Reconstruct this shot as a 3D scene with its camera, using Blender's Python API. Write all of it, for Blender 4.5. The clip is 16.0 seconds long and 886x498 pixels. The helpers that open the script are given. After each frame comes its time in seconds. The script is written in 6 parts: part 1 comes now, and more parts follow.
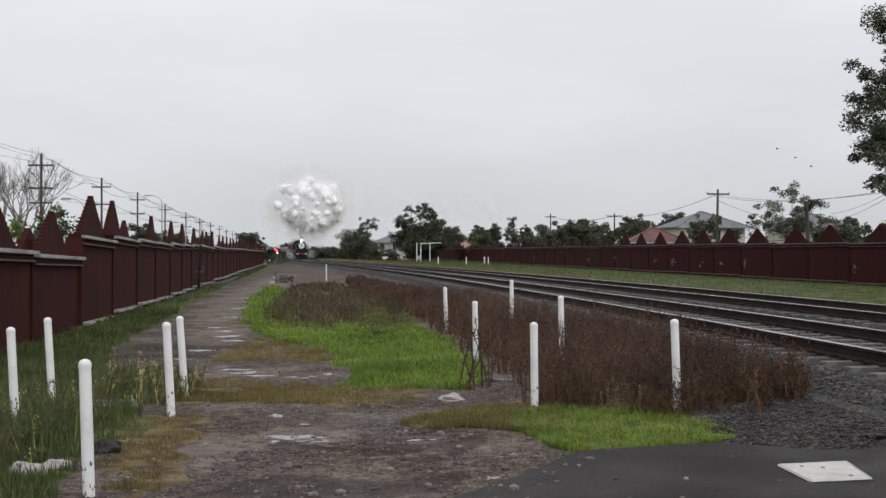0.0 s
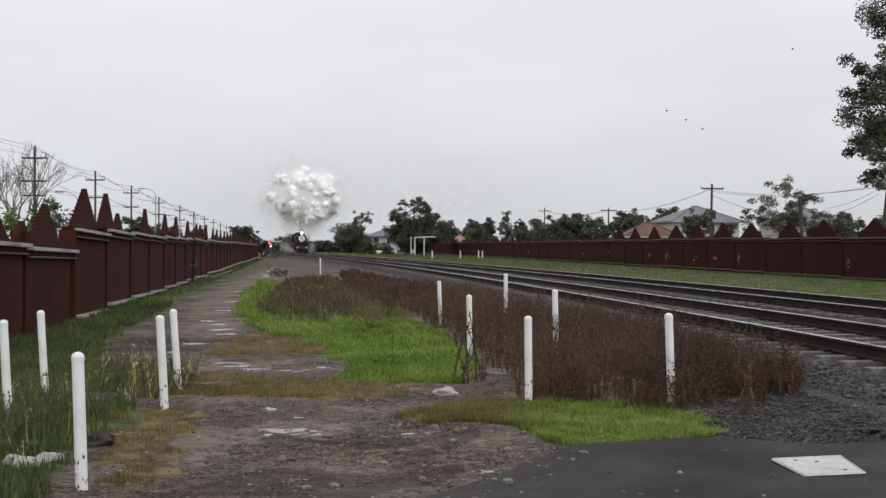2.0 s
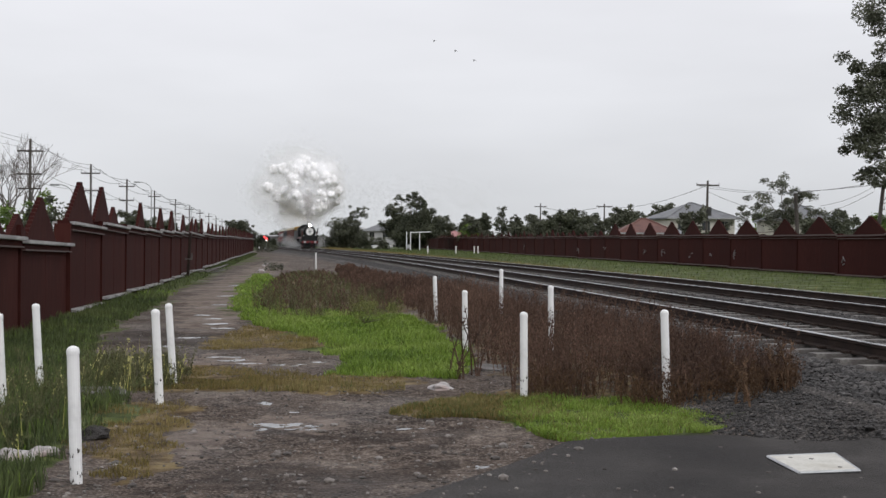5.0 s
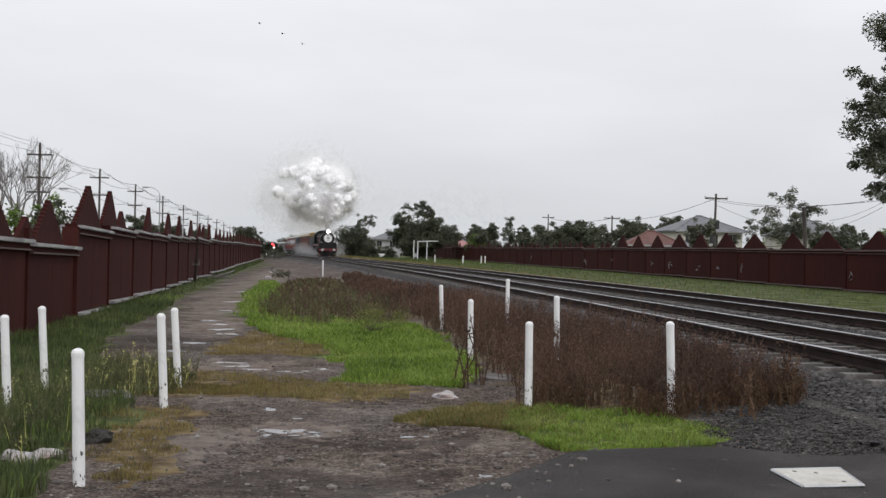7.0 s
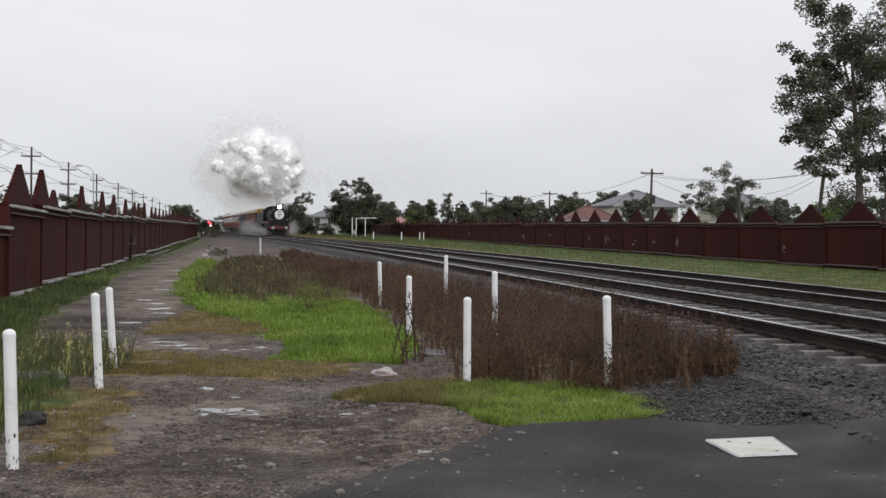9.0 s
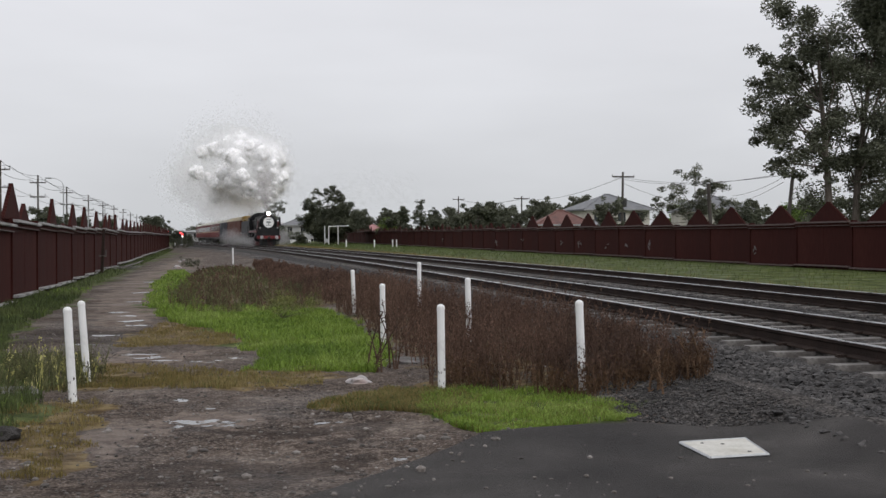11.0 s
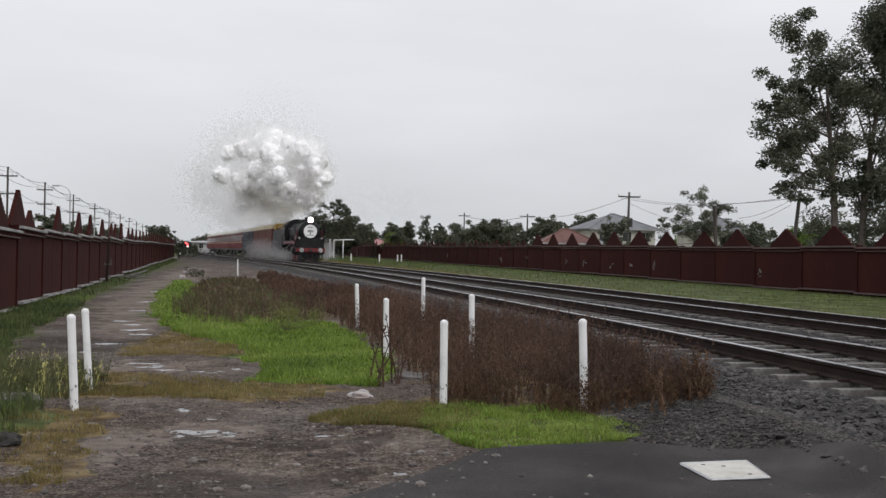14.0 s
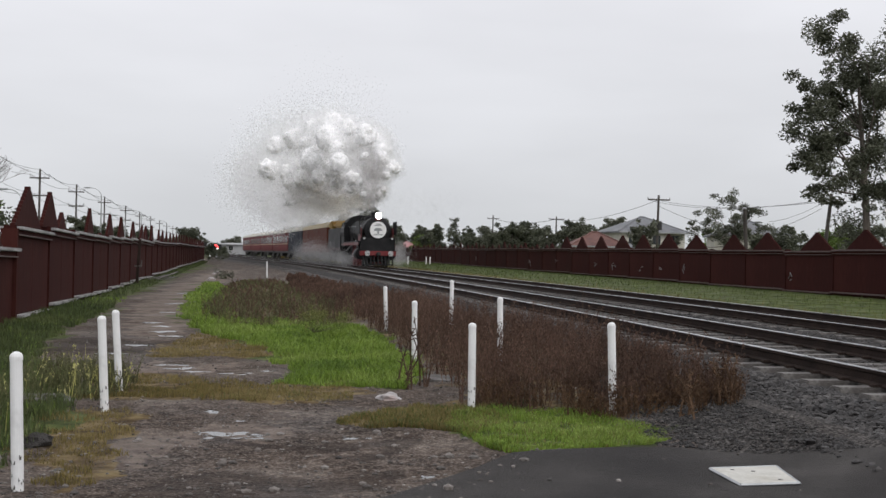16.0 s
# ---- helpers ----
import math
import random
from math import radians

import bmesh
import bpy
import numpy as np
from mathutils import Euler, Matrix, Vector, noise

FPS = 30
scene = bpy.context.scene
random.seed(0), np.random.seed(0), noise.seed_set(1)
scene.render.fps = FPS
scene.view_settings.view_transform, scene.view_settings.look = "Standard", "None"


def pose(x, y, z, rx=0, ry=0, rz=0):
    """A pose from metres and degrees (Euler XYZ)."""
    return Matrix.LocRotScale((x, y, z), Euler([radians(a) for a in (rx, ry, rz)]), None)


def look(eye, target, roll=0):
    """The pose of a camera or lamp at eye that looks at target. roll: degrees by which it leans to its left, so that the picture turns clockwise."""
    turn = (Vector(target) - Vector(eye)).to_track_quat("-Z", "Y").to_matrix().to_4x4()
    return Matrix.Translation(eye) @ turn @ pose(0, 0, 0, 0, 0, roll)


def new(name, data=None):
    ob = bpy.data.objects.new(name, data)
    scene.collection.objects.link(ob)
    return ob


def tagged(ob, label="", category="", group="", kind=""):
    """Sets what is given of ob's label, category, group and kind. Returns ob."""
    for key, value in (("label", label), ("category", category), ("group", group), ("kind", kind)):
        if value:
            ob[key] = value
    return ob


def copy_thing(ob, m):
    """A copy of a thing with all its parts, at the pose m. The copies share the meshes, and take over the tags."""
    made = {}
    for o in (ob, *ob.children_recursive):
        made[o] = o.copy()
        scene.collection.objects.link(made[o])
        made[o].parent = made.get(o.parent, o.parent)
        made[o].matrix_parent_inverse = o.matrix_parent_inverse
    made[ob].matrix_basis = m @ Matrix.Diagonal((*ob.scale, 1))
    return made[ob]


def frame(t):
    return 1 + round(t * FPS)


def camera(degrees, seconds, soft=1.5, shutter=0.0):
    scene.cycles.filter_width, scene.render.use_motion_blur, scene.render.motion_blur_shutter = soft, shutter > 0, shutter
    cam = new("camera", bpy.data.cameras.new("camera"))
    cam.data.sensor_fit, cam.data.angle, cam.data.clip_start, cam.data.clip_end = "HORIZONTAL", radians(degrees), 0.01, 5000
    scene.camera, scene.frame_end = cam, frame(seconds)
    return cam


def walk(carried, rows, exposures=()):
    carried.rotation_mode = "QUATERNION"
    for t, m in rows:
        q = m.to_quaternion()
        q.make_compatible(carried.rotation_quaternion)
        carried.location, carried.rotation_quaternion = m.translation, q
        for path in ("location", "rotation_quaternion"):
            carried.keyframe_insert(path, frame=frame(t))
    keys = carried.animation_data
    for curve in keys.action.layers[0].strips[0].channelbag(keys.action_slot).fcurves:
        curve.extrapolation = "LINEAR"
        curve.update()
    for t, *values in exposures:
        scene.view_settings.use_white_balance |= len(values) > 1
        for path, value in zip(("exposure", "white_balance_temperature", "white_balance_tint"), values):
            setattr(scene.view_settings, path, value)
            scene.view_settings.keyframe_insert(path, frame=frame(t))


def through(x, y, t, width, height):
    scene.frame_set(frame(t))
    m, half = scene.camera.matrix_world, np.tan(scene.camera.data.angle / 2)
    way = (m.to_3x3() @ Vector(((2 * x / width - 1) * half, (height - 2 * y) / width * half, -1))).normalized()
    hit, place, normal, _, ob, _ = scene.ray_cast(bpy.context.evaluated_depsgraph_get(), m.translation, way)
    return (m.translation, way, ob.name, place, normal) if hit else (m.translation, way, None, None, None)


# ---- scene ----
# ---- camera ----
cam = camera(39.23, 16.0, soft=1.5)
# seconds, eye x y z, turn to the left, tilt up, lean (degrees)
PATH = [
    (0.0, 0.001, -0.005, 1.600, 0.002, 0.261, -0.002),
    (0.5, -0.001, 0.001, 1.600, 0.049, 0.139, 0.151),
    (1.0, -0.004, 0.010, 1.600, -0.083, 0.032, 0.177),
    (1.5, -0.004, 0.014, 1.598, -0.203, 0.029, 0.323),
    (2.0, -0.001, 0.016, 1.596, -0.270, -0.019, 0.129),
    (2.5, -0.002, 0.026, 1.594, -0.159, -0.172, -0.029),
    (3.0, -0.005, 0.031, 1.596, -0.233, -0.317, 0.130),
    (3.5, -0.006, 0.026, 1.598, -0.418, -0.365, 0.296),
    (4.0, -0.006, 0.019, 1.599, -0.486, -0.361, 0.254),
    (6.5, -0.005, 0.032, 1.595, -0.256, 0.114, 0.996),
    (7.0, 0.002, 0.026, 1.588, -0.135, 0.189, 1.265),
    (7.5, 0.017, 0.021, 1.581, -0.182, -0.682, 1.698),
    (8.0, 0.025, 0.035, 1.580, -0.828, -0.667, 1.379),
    (8.5, 0.016, 0.038, 1.580, -1.830, -0.867, 1.063),
    (9.0, 0.013, 0.038, 1.585, -2.982, -0.843, 0.777),
    (9.5, 0.014, 0.022, 1.590, -3.848, -0.699, 0.128),
    (12.0, 0.020, -0.009, 1.598, -4.294, -0.314, -0.177),
    (12.5, 0.021, -0.009, 1.594, -4.150, 0.093, 0.293),
    (13.0, 0.019, 0.000, 1.595, -4.107, 0.241, 0.794),
    (13.5, 0.020, -0.012, 1.594, -4.151, 0.152, 0.900),
    (14.0, 0.018, -0.013, 1.593, -3.986, 0.194, 1.069),
    (14.5, 0.022, -0.003, 1.594, -3.799, 0.245, 1.439),
    (15.0, 0.018, -0.011, 1.595, -2.957, 0.222, 0.884),
    (15.5, 0.016, -0.001, 1.589, -2.645, 0.174, 0.886),
    (16.0, 0.020, -0.011, 1.597, -2.663, 0.286, 1.221),
]


def camera_pose(x, y, z, turn, tilt, lean):
    a, b = radians(turn), radians(tilt)
    ahead = Vector((-math.sin(a) * math.cos(b), math.cos(a) * math.cos(b), math.sin(b)))
    return look((x, y, z), Vector((x, y, z)) + ahead * 10, lean)


walk(cam, [(t, camera_pose(*row)) for t, *row in PATH], [(0, 0.03), (2, 0.07), (4, 0.1), (6.5, 0.1), (8, 0.17), (9.5, 0.1), (12, -0.04), (13.5, 0.02), (16, 0.05)])

# ---- world and light: an overcast sky ----
world = bpy.data.worlds.new("overcast_sky")
scene.world = world
world.use_nodes = True
wn, wl = world.node_tree.nodes, world.node_tree.links
wn.clear()
sky = wn.new("ShaderNodeTexSky")
sky.sky_type, sky.sun_disc = "NISHITA", False
sky.sun_elevation, sky.sun_rotation = radians(50), radians(147)
sky.dust_density, sky.air_density = 4.0, 1.5
grey = wn.new("ShaderNodeHueSaturation")
grey.inputs["Saturation"].default_value = 0.12
grey.inputs["Value"].default_value = 0.14
wl.new(sky.outputs[0], grey.inputs["Color"])
wco = wn.new("ShaderNodeTexCoord")
wsep = wn.new("ShaderNodeSeparateXYZ")
wl.new(wco.outputs["Generated"], wsep.inputs[0])
wramp = wn.new("ShaderNodeValToRGB")
els = wramp.color_ramp.elements
els[0].position, els[0].color = 0.0, (0.637, 0.655, 0.68, 1)
els[1].position, els[1].color = 0.24, (0.86, 0.865, 0.92, 1)
mid = els.new(0.09)
mid.color = (0.728, 0.742, 0.782, 1)
wl.new(wsep.outputs["Z"], wramp.inputs[0])
wmap = wn.new("ShaderNodeMapping")
wmap.inputs["Scale"].default_value = (2.2, 2.2, 9)
wl.new(wco.outputs["Generated"], wmap.inputs[0])
wnoise = wn.new("ShaderNodeTexNoise")
wnoise.inputs["Scale"].default_value, wnoise.inputs["Detail"].default_value = 1.3, 4
wl.new(wmap.outputs[0], wnoise.inputs["Vector"])
wr = wn.new("ShaderNodeMapRange")
wr.inputs["From Min"].default_value, wr.inputs["From Max"].default_value = 0.3, 0.7
wr.inputs["To Min"].default_value, wr.inputs["To Max"].default_value = 0.93, 1.06
wl.new(wnoise.outputs[0], wr.inputs[0])
wmul = wn.new("ShaderNodeVectorMath")
wmul.operation = "SCALE"
wl.new(wramp.outputs[0], wmul.inputs[0])
wl.new(wr.outputs[0], wmul.inputs["Scale"])
wmix = wn.new("ShaderNodeMixRGB")
wmix.inputs[0].default_value = 0.9
wl.new(grey.outputs[0], wmix.inputs[1])
wl.new(wmul.outputs[0], wmix.inputs[2])
wbg = wn.new("ShaderNodeBackground")
wbg.inputs["Strength"].default_value = 1.0
wl.new(wmix.outputs[0], wbg.inputs[0])
wl.new(wbg.outputs[0], wn.new("ShaderNodeOutputWorld").inputs[0])

sun = new("sun", bpy.data.lights.new("sun", "SUN"))
sun.data.energy, sun.data.angle, sun.data.color = 0.95, radians(40), (1.0, 0.97, 0.93)
sun.matrix_world = look((26, -40, 56), (0, 0, 0))
scene.cycles.transparent_max_bounces = 96


# ---- materials ----
def material(name, colours, rough=0.8, scale=4.0, fine=40.0, bump=0.15, metal=0.0, spread=0.0, stain=None, coords="Object", gloss=0.3, stretch=None):
    """A surface whose colour wanders between the given colours at two scales, with fine relief.
    spread: how much one object or loose piece differs from the next. stain: colour of blotches."""
    m = bpy.data.materials.new(name)
    m.use_nodes = True
    n, l = m.node_tree.nodes, m.node_tree.links
    b = n["Principled BSDF"]
    b.inputs["Metallic"].default_value = metal
    b.inputs["Specular IOR Level"].default_value = gloss
    co = n.new("ShaderNodeTexCoord").outputs[coords]
    if stretch:
        mp = n.new("ShaderNodeMapping")
        mp.inputs["Scale"].default_value = stretch
        l.new(co, mp.inputs[0])
        co = mp.outputs[0]
    big, small = n.new("ShaderNodeTexNoise"), n.new("ShaderNodeTexNoise")
    big.inputs["Scale"].default_value, big.inputs["Detail"].default_value = scale, 5
    small.inputs["Scale"].default_value, small.inputs["Detail"].default_value = fine, 3
    l.new(co, big.inputs["Vector"]), l.new(co, small.inputs["Vector"])
    add = n.new("ShaderNodeMath")
    add.operation = "MULTIPLY_ADD"
    l.new(small.outputs[0], add.inputs[0])
    add.inputs[1].default_value = 0.5
    l.new(big.outputs[0], add.inputs[2])
    ramp = n.new("ShaderNodeValToRGB")
    e = ramp.color_ramp.elements
    e[0].position, e[1].position = 0.5, 1.0
    e[0].color, e[1].color = (*colours[0], 1), (*colours[-1], 1)
    for i, c in enumerate(colours[1:-1], 1):
        e.new(0.5 + 0.5 * i / (len(colours) - 1)).color = (*c, 1)
    l.new(add.outputs[0], ramp.inputs[0])
    colour = ramp.outputs[0]
    if stain:
        sn = n.new("ShaderNodeTexNoise")
        sn.inputs["Scale"].default_value, sn.inputs["Detail"].default_value = scale * 0.6, 7
        l.new(co, sn.inputs["Vector"])
        sr = n.new("ShaderNodeMapRange")
        sr.inputs["From Min"].default_value, sr.inputs["From Max"].default_value = 0.52, 0.68
        sr.inputs["To Max"].default_value = 0.8
        l.new(sn.outputs[0], sr.inputs[0])
        mx = n.new("ShaderNodeMixRGB")
        mx.inputs[2].default_value = (*stain, 1)
        l.new(sr.outputs[0], mx.inputs[0]), l.new(colour, mx.inputs[1])
        colour = mx.outputs[0]
    if spread:
        hsv = n.new("ShaderNodeHueSaturation")
        mr = n.new("ShaderNodeMapRange")
        mr.inputs["To Min"].default_value, mr.inputs["To Max"].default_value = 1 - spread, 1 + spread
        isl = n.new("ShaderNodeNewGeometry")
        l.new(isl.outputs["Random Per Island"], mr.inputs[0])
        l.new(mr.outputs[0], hsv.inputs["Value"]), l.new(colour, hsv.inputs["Color"])
        colour = hsv.outputs[0]
    l.new(colour, b.inputs["Base Color"])
    rr = n.new("ShaderNodeMapRange")
    rr.inputs["To Min"].default_value, rr.inputs["To Max"].default_value = max(rough - 0.15, 0.02), min(rough + 0.15, 1)
    l.new(big.outputs[0], rr.inputs[0]), l.new(rr.outputs[0], b.inputs["Roughness"])
    if bump:
        bp = n.new("ShaderNodeBump")
        bp.inputs["Strength"].default_value, bp.inputs["Distance"].default_value = bump, 0.02
        l.new(small.outputs[0], bp.inputs["Height"]), l.new(bp.outputs[0], b.inputs["Normal"])
    return m


def leaf_material(name, colours, spread=0.35, rough=0.6, through=0.25):
    """Foliage: every leaf differs a little, and some light comes through."""
    m = material(name, colours, rough, 0.5, 6.0, 0.0, spread=spread)
    n, l = m.node_tree.nodes, m.node_tree.links
    b, out = n["Principled BSDF"], n["Material Output"]
    tr = n.new("ShaderNodeBsdfTranslucent")
    l.new(b.inputs["Base Color"].links[0].from_socket, tr.inputs[0])
    mx = n.new("ShaderNodeMixShader")
    mx.inputs[0].default_value = through
    l.new(b.outputs[0], mx.inputs[1]), l.new(tr.outputs[0], mx.inputs[2])
    l.new(mx.outputs[0], out.inputs[0])
    return m


def glow_material(name, colour, strength):
    m = bpy.data.materials.new(name)
    m.use_nodes = True
    b = m.node_tree.nodes["Principled BSDF"]
    b.inputs["Base Color"].default_value = (*colour, 1)
    b.inputs["Emission Color"].default_value = (*colour, 1)
    b.inputs["Emission Strength"].default_value = strength
    return m


def smoke_material(name, colours, density, scale, least=0.4):
    """Vapour: part of it lets the view through, in billows."""
    m = bpy.data.materials.new(name)
    m.use_nodes = True
    n, l = m.node_tree.nodes, m.node_tree.links
    n.remove(n["Principled BSDF"])
    co = n.new("ShaderNodeTexCoord")
    nz = n.new("ShaderNodeTexNoise")
    nz.inputs["Scale"].default_value, nz.inputs["Detail"].default_value = scale, 2
    l.new(co.outputs["Object"], nz.inputs["Vector"])
    ramp = n.new("ShaderNodeValToRGB")
    e = ramp.color_ramp.elements
    e[0].position, e[1].position = 0.35, 0.65
    e[0].color, e[1].color = (*colours[0], 1), (*colours[1], 1)
    l.new(nz.outputs[0], ramp.inputs[0])
    df, tl, tp = n.new("ShaderNodeBsdfDiffuse"), n.new("ShaderNodeBsdfTranslucent"), n.new("ShaderNodeBsdfTransparent")
    l.new(ramp.outputs[0], df.inputs[0]), l.new(ramp.outputs[0], tl.inputs[0])
    a, c = n.new("ShaderNodeMixShader"), n.new("ShaderNodeMixShader")
    a.inputs[0].default_value = 0.5
    l.new(df.outputs[0], a.inputs[1]), l.new(tl.outputs[0], a.inputs[2])
    mr = n.new("ShaderNodeMapRange")
    mr.inputs["From Min"].default_value, mr.inputs["From Max"].default_value = 0.36, 0.62
    mr.inputs["To Min"].default_value, mr.inputs["To Max"].default_value = density * least, density
    l.new(nz.outputs[0], mr.inputs[0]), l.new(mr.outputs[0], c.inputs[0])
    l.new(tp.outputs[0], c.inputs[1]), l.new(a.outputs[0], c.inputs[2])
    l.new(c.outputs[0], n["Material Output"].inputs[0])
    return m


M_ASPHALT = material("wet_asphalt", [(0.028, 0.026, 0.0255), (0.056, 0.052, 0.05), (0.115, 0.108, 0.103)], 0.75, 0.8, 130, 1.0, stain=(0.034, 0.0315, 0.031), gloss=0.1)
M_STONE = material("ballast_stone", [(0.014, 0.013, 0.0125), (0.036, 0.033, 0.032), (0.085, 0.08, 0.077)], 0.6, 2.0, 20, 0.3, spread=0.6)
M_PEBBLE = material("pebble", [(0.045, 0.038, 0.034), (0.11, 0.097, 0.088), (0.24, 0.225, 0.21)], 0.6, 2.0, 20, 0.2, spread=0.6)
M_SLEEPER = material("weathered_sleeper", [(0.045, 0.04, 0.037), (0.095, 0.087, 0.082), (0.2, 0.19, 0.18)], 0.75, 3.0, 30, 0.4, spread=0.2)
M_RAIL = material("rusted_rail", [(0.018, 0.013, 0.011), (0.03, 0.021, 0.018), (0.048, 0.034, 0.028)], 0.8, 3.0, 40, 0.3, gloss=0.1)
M_RAILHEAD = material("polished_rail_top", [(0.35, 0.35, 0.36), (0.5, 0.5, 0.51)], 0.3, 3.0, 40, 0.05, metal=0.9)
M_MAROON = material("maroon_fence_paint", [(0.03, 0.0095, 0.0085), (0.042, 0.0125, 0.011), (0.058, 0.019, 0.016)], 0.8, 0.35, 9, 0.25, stain=(0.026, 0.009, 0.0085), stretch=(1, 1, 0.25), gloss=0.06)
M_LEDGE = material("wet_concrete_ledge", [(0.2, 0.195, 0.195), (0.33, 0.325, 0.325), (0.46, 0.455, 0.455)], 0.5, 1.5, 25, 0.2, stain=(0.12, 0.11, 0.11))
M_WHITE = material("white_post_paint", [(0.68, 0.68, 0.68), (0.8, 0.8, 0.8), (0.84, 0.84, 0.84)], 0.5, 3.0, 25, 0.05, stain=(0.6, 0.59, 0.57))
M_SCUFF = material("mud_splash", [(0.05, 0.045, 0.04), (0.12, 0.11, 0.1)], 0.8, 12, 50, 0.1)
M_COVER = material("concrete_pit_cover", [(0.42, 0.41, 0.37), (0.52, 0.51, 0.47), (0.6, 0.59, 0.55)], 0.7, 5.0, 40, 0.2, stain=(0.36, 0.34, 0.29))
M_DARKIRON = material("dark_iron", [(0.02, 0.02, 0.02), (0.05, 0.048, 0.045)], 0.5, 5.0, 40, 0.2)
M_POLE = material("weathered_pole_timber", [(0.045, 0.038, 0.033), (0.085, 0.075, 0.068), (0.13, 0.12, 0.11)], 0.85, 2.0, 20, 0.3, stretch=(1, 1, 0.15))
M_GALV = material("galvanised_steel", [(0.35, 0.36, 0.37), (0.5, 0.51, 0.52)], 0.45, 3.0, 30, 0.05, metal=0.4)
M_WIRE = material("overhead_wire", [(0.10, 0.10, 0.105), (0.16, 0.16, 0.165)], 0.6, 1.0, 5.0, 0.0)
M_BARK = material("tree_bark", [(0.05, 0.04, 0.033), (0.12, 0.1, 0.085), (0.2, 0.175, 0.15)], 0.85, 1.5, 14, 0.4, stretch=(1, 1, 0.3))
M_GUMBARK = material("pale_gum_bark", [(0.09, 0.08, 0.07), (0.19, 0.17, 0.15), (0.3, 0.27, 0.24)], 0.8, 1.0, 12, 0.2, stretch=(1, 1, 0.3))
M_TWIG = material("bare_twig", [(0.12, 0.105, 0.1), (0.2, 0.18, 0.17)], 0.85, 2.0, 14, 0.0)
M_GUM = leaf_material("gum_leaves", [(0.06, 0.064, 0.046), (0.105, 0.112, 0.077), (0.16, 0.165, 0.12)])
M_DARKLEAF = leaf_material("dark_leaves", [(0.045, 0.05, 0.035), (0.078, 0.086, 0.055), (0.12, 0.128, 0.083)])
M_LIMELEAF = leaf_material("fresh_leaves", [(0.07, 0.12, 0.02), (0.12, 0.18, 0.04), (0.17, 0.22, 0.06)])
M_GRASS = leaf_material("wet_bright_grass", [(0.10, 0.165, 0.025), (0.175, 0.26, 0.04), (0.26, 0.33, 0.085)], 0.45, 0.5)
M_GRASSDULL = leaf_material("dull_green_grass", [(0.045, 0.068, 0.018), (0.08, 0.112, 0.028), (0.135, 0.155, 0.05)], 0.4, 0.5)
M_RANK = leaf_material("rank_blue_green_grass", [(0.042, 0.058, 0.022), (0.078, 0.104, 0.036), (0.125, 0.145, 0.055)], 0.5, 0.6)
M_GRASSDRY = leaf_material("yellowed_grass", [(0.11, 0.09, 0.03), (0.19, 0.15, 0.055), (0.27, 0.22, 0.10)], 0.35, 0.6)
M_DOCK = leaf_material("dead_brown_weed", [(0.06, 0.036, 0.027), (0.115, 0.07, 0.051), (0.19, 0.12, 0.088)], 0.5, 0.8, 0.25)
M_STALK = leaf_material("grey_green_stalk", [(0.07, 0.072, 0.038), (0.12, 0.125, 0.055), (0.19, 0.18, 0.095)], 0.4, 0.7, 0.15)
M_FLOWER = leaf_material("pale_yellow_flower", [(0.4, 0.4, 0.12), (0.55, 0.52, 0.2), (0.65, 0.62, 0.35)], 0.2, 0.6)
M_LITTER = material("pale_litter", [(0.2, 0.18, 0.17), (0.36, 0.34, 0.335), (0.5, 0.48, 0.48)], 0.5, 6, 30, 0.1, stain=(0.35, 0.25, 0.22))
M_BLACK = material("black_loco_paint", [(0.008, 0.008, 0.009), (0.014, 0.014, 0.015), (0.026, 0.025, 0.025)], 0.5, 1.5, 15, 0.05, gloss=0.2)
M_RED = material("red_loco_paint", [(0.12, 0.012, 0.014), (0.19, 0.02, 0.022)], 0.4, 1.5, 15, 0.03, gloss=0.5)
M_STEEL = material("bright_steel", [(0.45, 0.45, 0.46), (0.6, 0.6, 0.6)], 0.3, 3, 20, 0.03, metal=0.9)
M_BOARD = material("white_headboard", [(0.74, 0.74, 0.73), (0.82, 0.82, 0.81)], 0.5, 3, 20, 0.02)
M_GREY = material("grey_print", [(0.2, 0.22, 0.22), (0.3, 0.31, 0.31)], 0.5, 3, 20, 0.0)
M_OCHRE = material("ochre_tender_load", [(0.26, 0.15, 0.03), (0.38, 0.23, 0.05), (0.45, 0.29, 0.08)], 0.6, 1.5, 12, 0.3)
M_COACHRED = material("red_coach_paint", [(0.11, 0.014, 0.017), (0.155, 0.022, 0.024), (0.19, 0.032, 0.032)], 0.6, 0.8, 12, 0.05, gloss=0.12)
M_COACHBROWN = material("brown_van_paint", [(0.085, 0.026, 0.018), (0.12, 0.038, 0.025), (0.15, 0.05, 0.033)], 0.6, 0.8, 12, 0.05, gloss=0.12)
M_COACHBLUE = material("dark_blue_van_paint", [(0.018, 0.022, 0.032), (0.03, 0.036, 0.05)], 0.6, 0.8, 12, 0.05, gloss=0.12)
M_ROOF = material("pale_coach_roof", [(0.36, 0.34, 0.28), (0.48, 0.46, 0.4), (0.56, 0.54, 0.48)], 0.6, 0.6, 10, 0.05)
M_YELLOWROOF = material("cream_van_roof", [(0.44, 0.36, 0.22), (0.54, 0.46, 0.32)], 0.6, 0.6, 10, 0.05)
M_CREAM = material("cream_line", [(0.5, 0.42, 0.25), (0.6, 0.5, 0.32)], 0.5, 2, 12, 0.0)
M_GLASS = material("dark_window_glass", [(0.015, 0.018, 0.02), (0.03, 0.034, 0.038)], 0.12, 1.0, 5, 0.0, gloss=0.6)
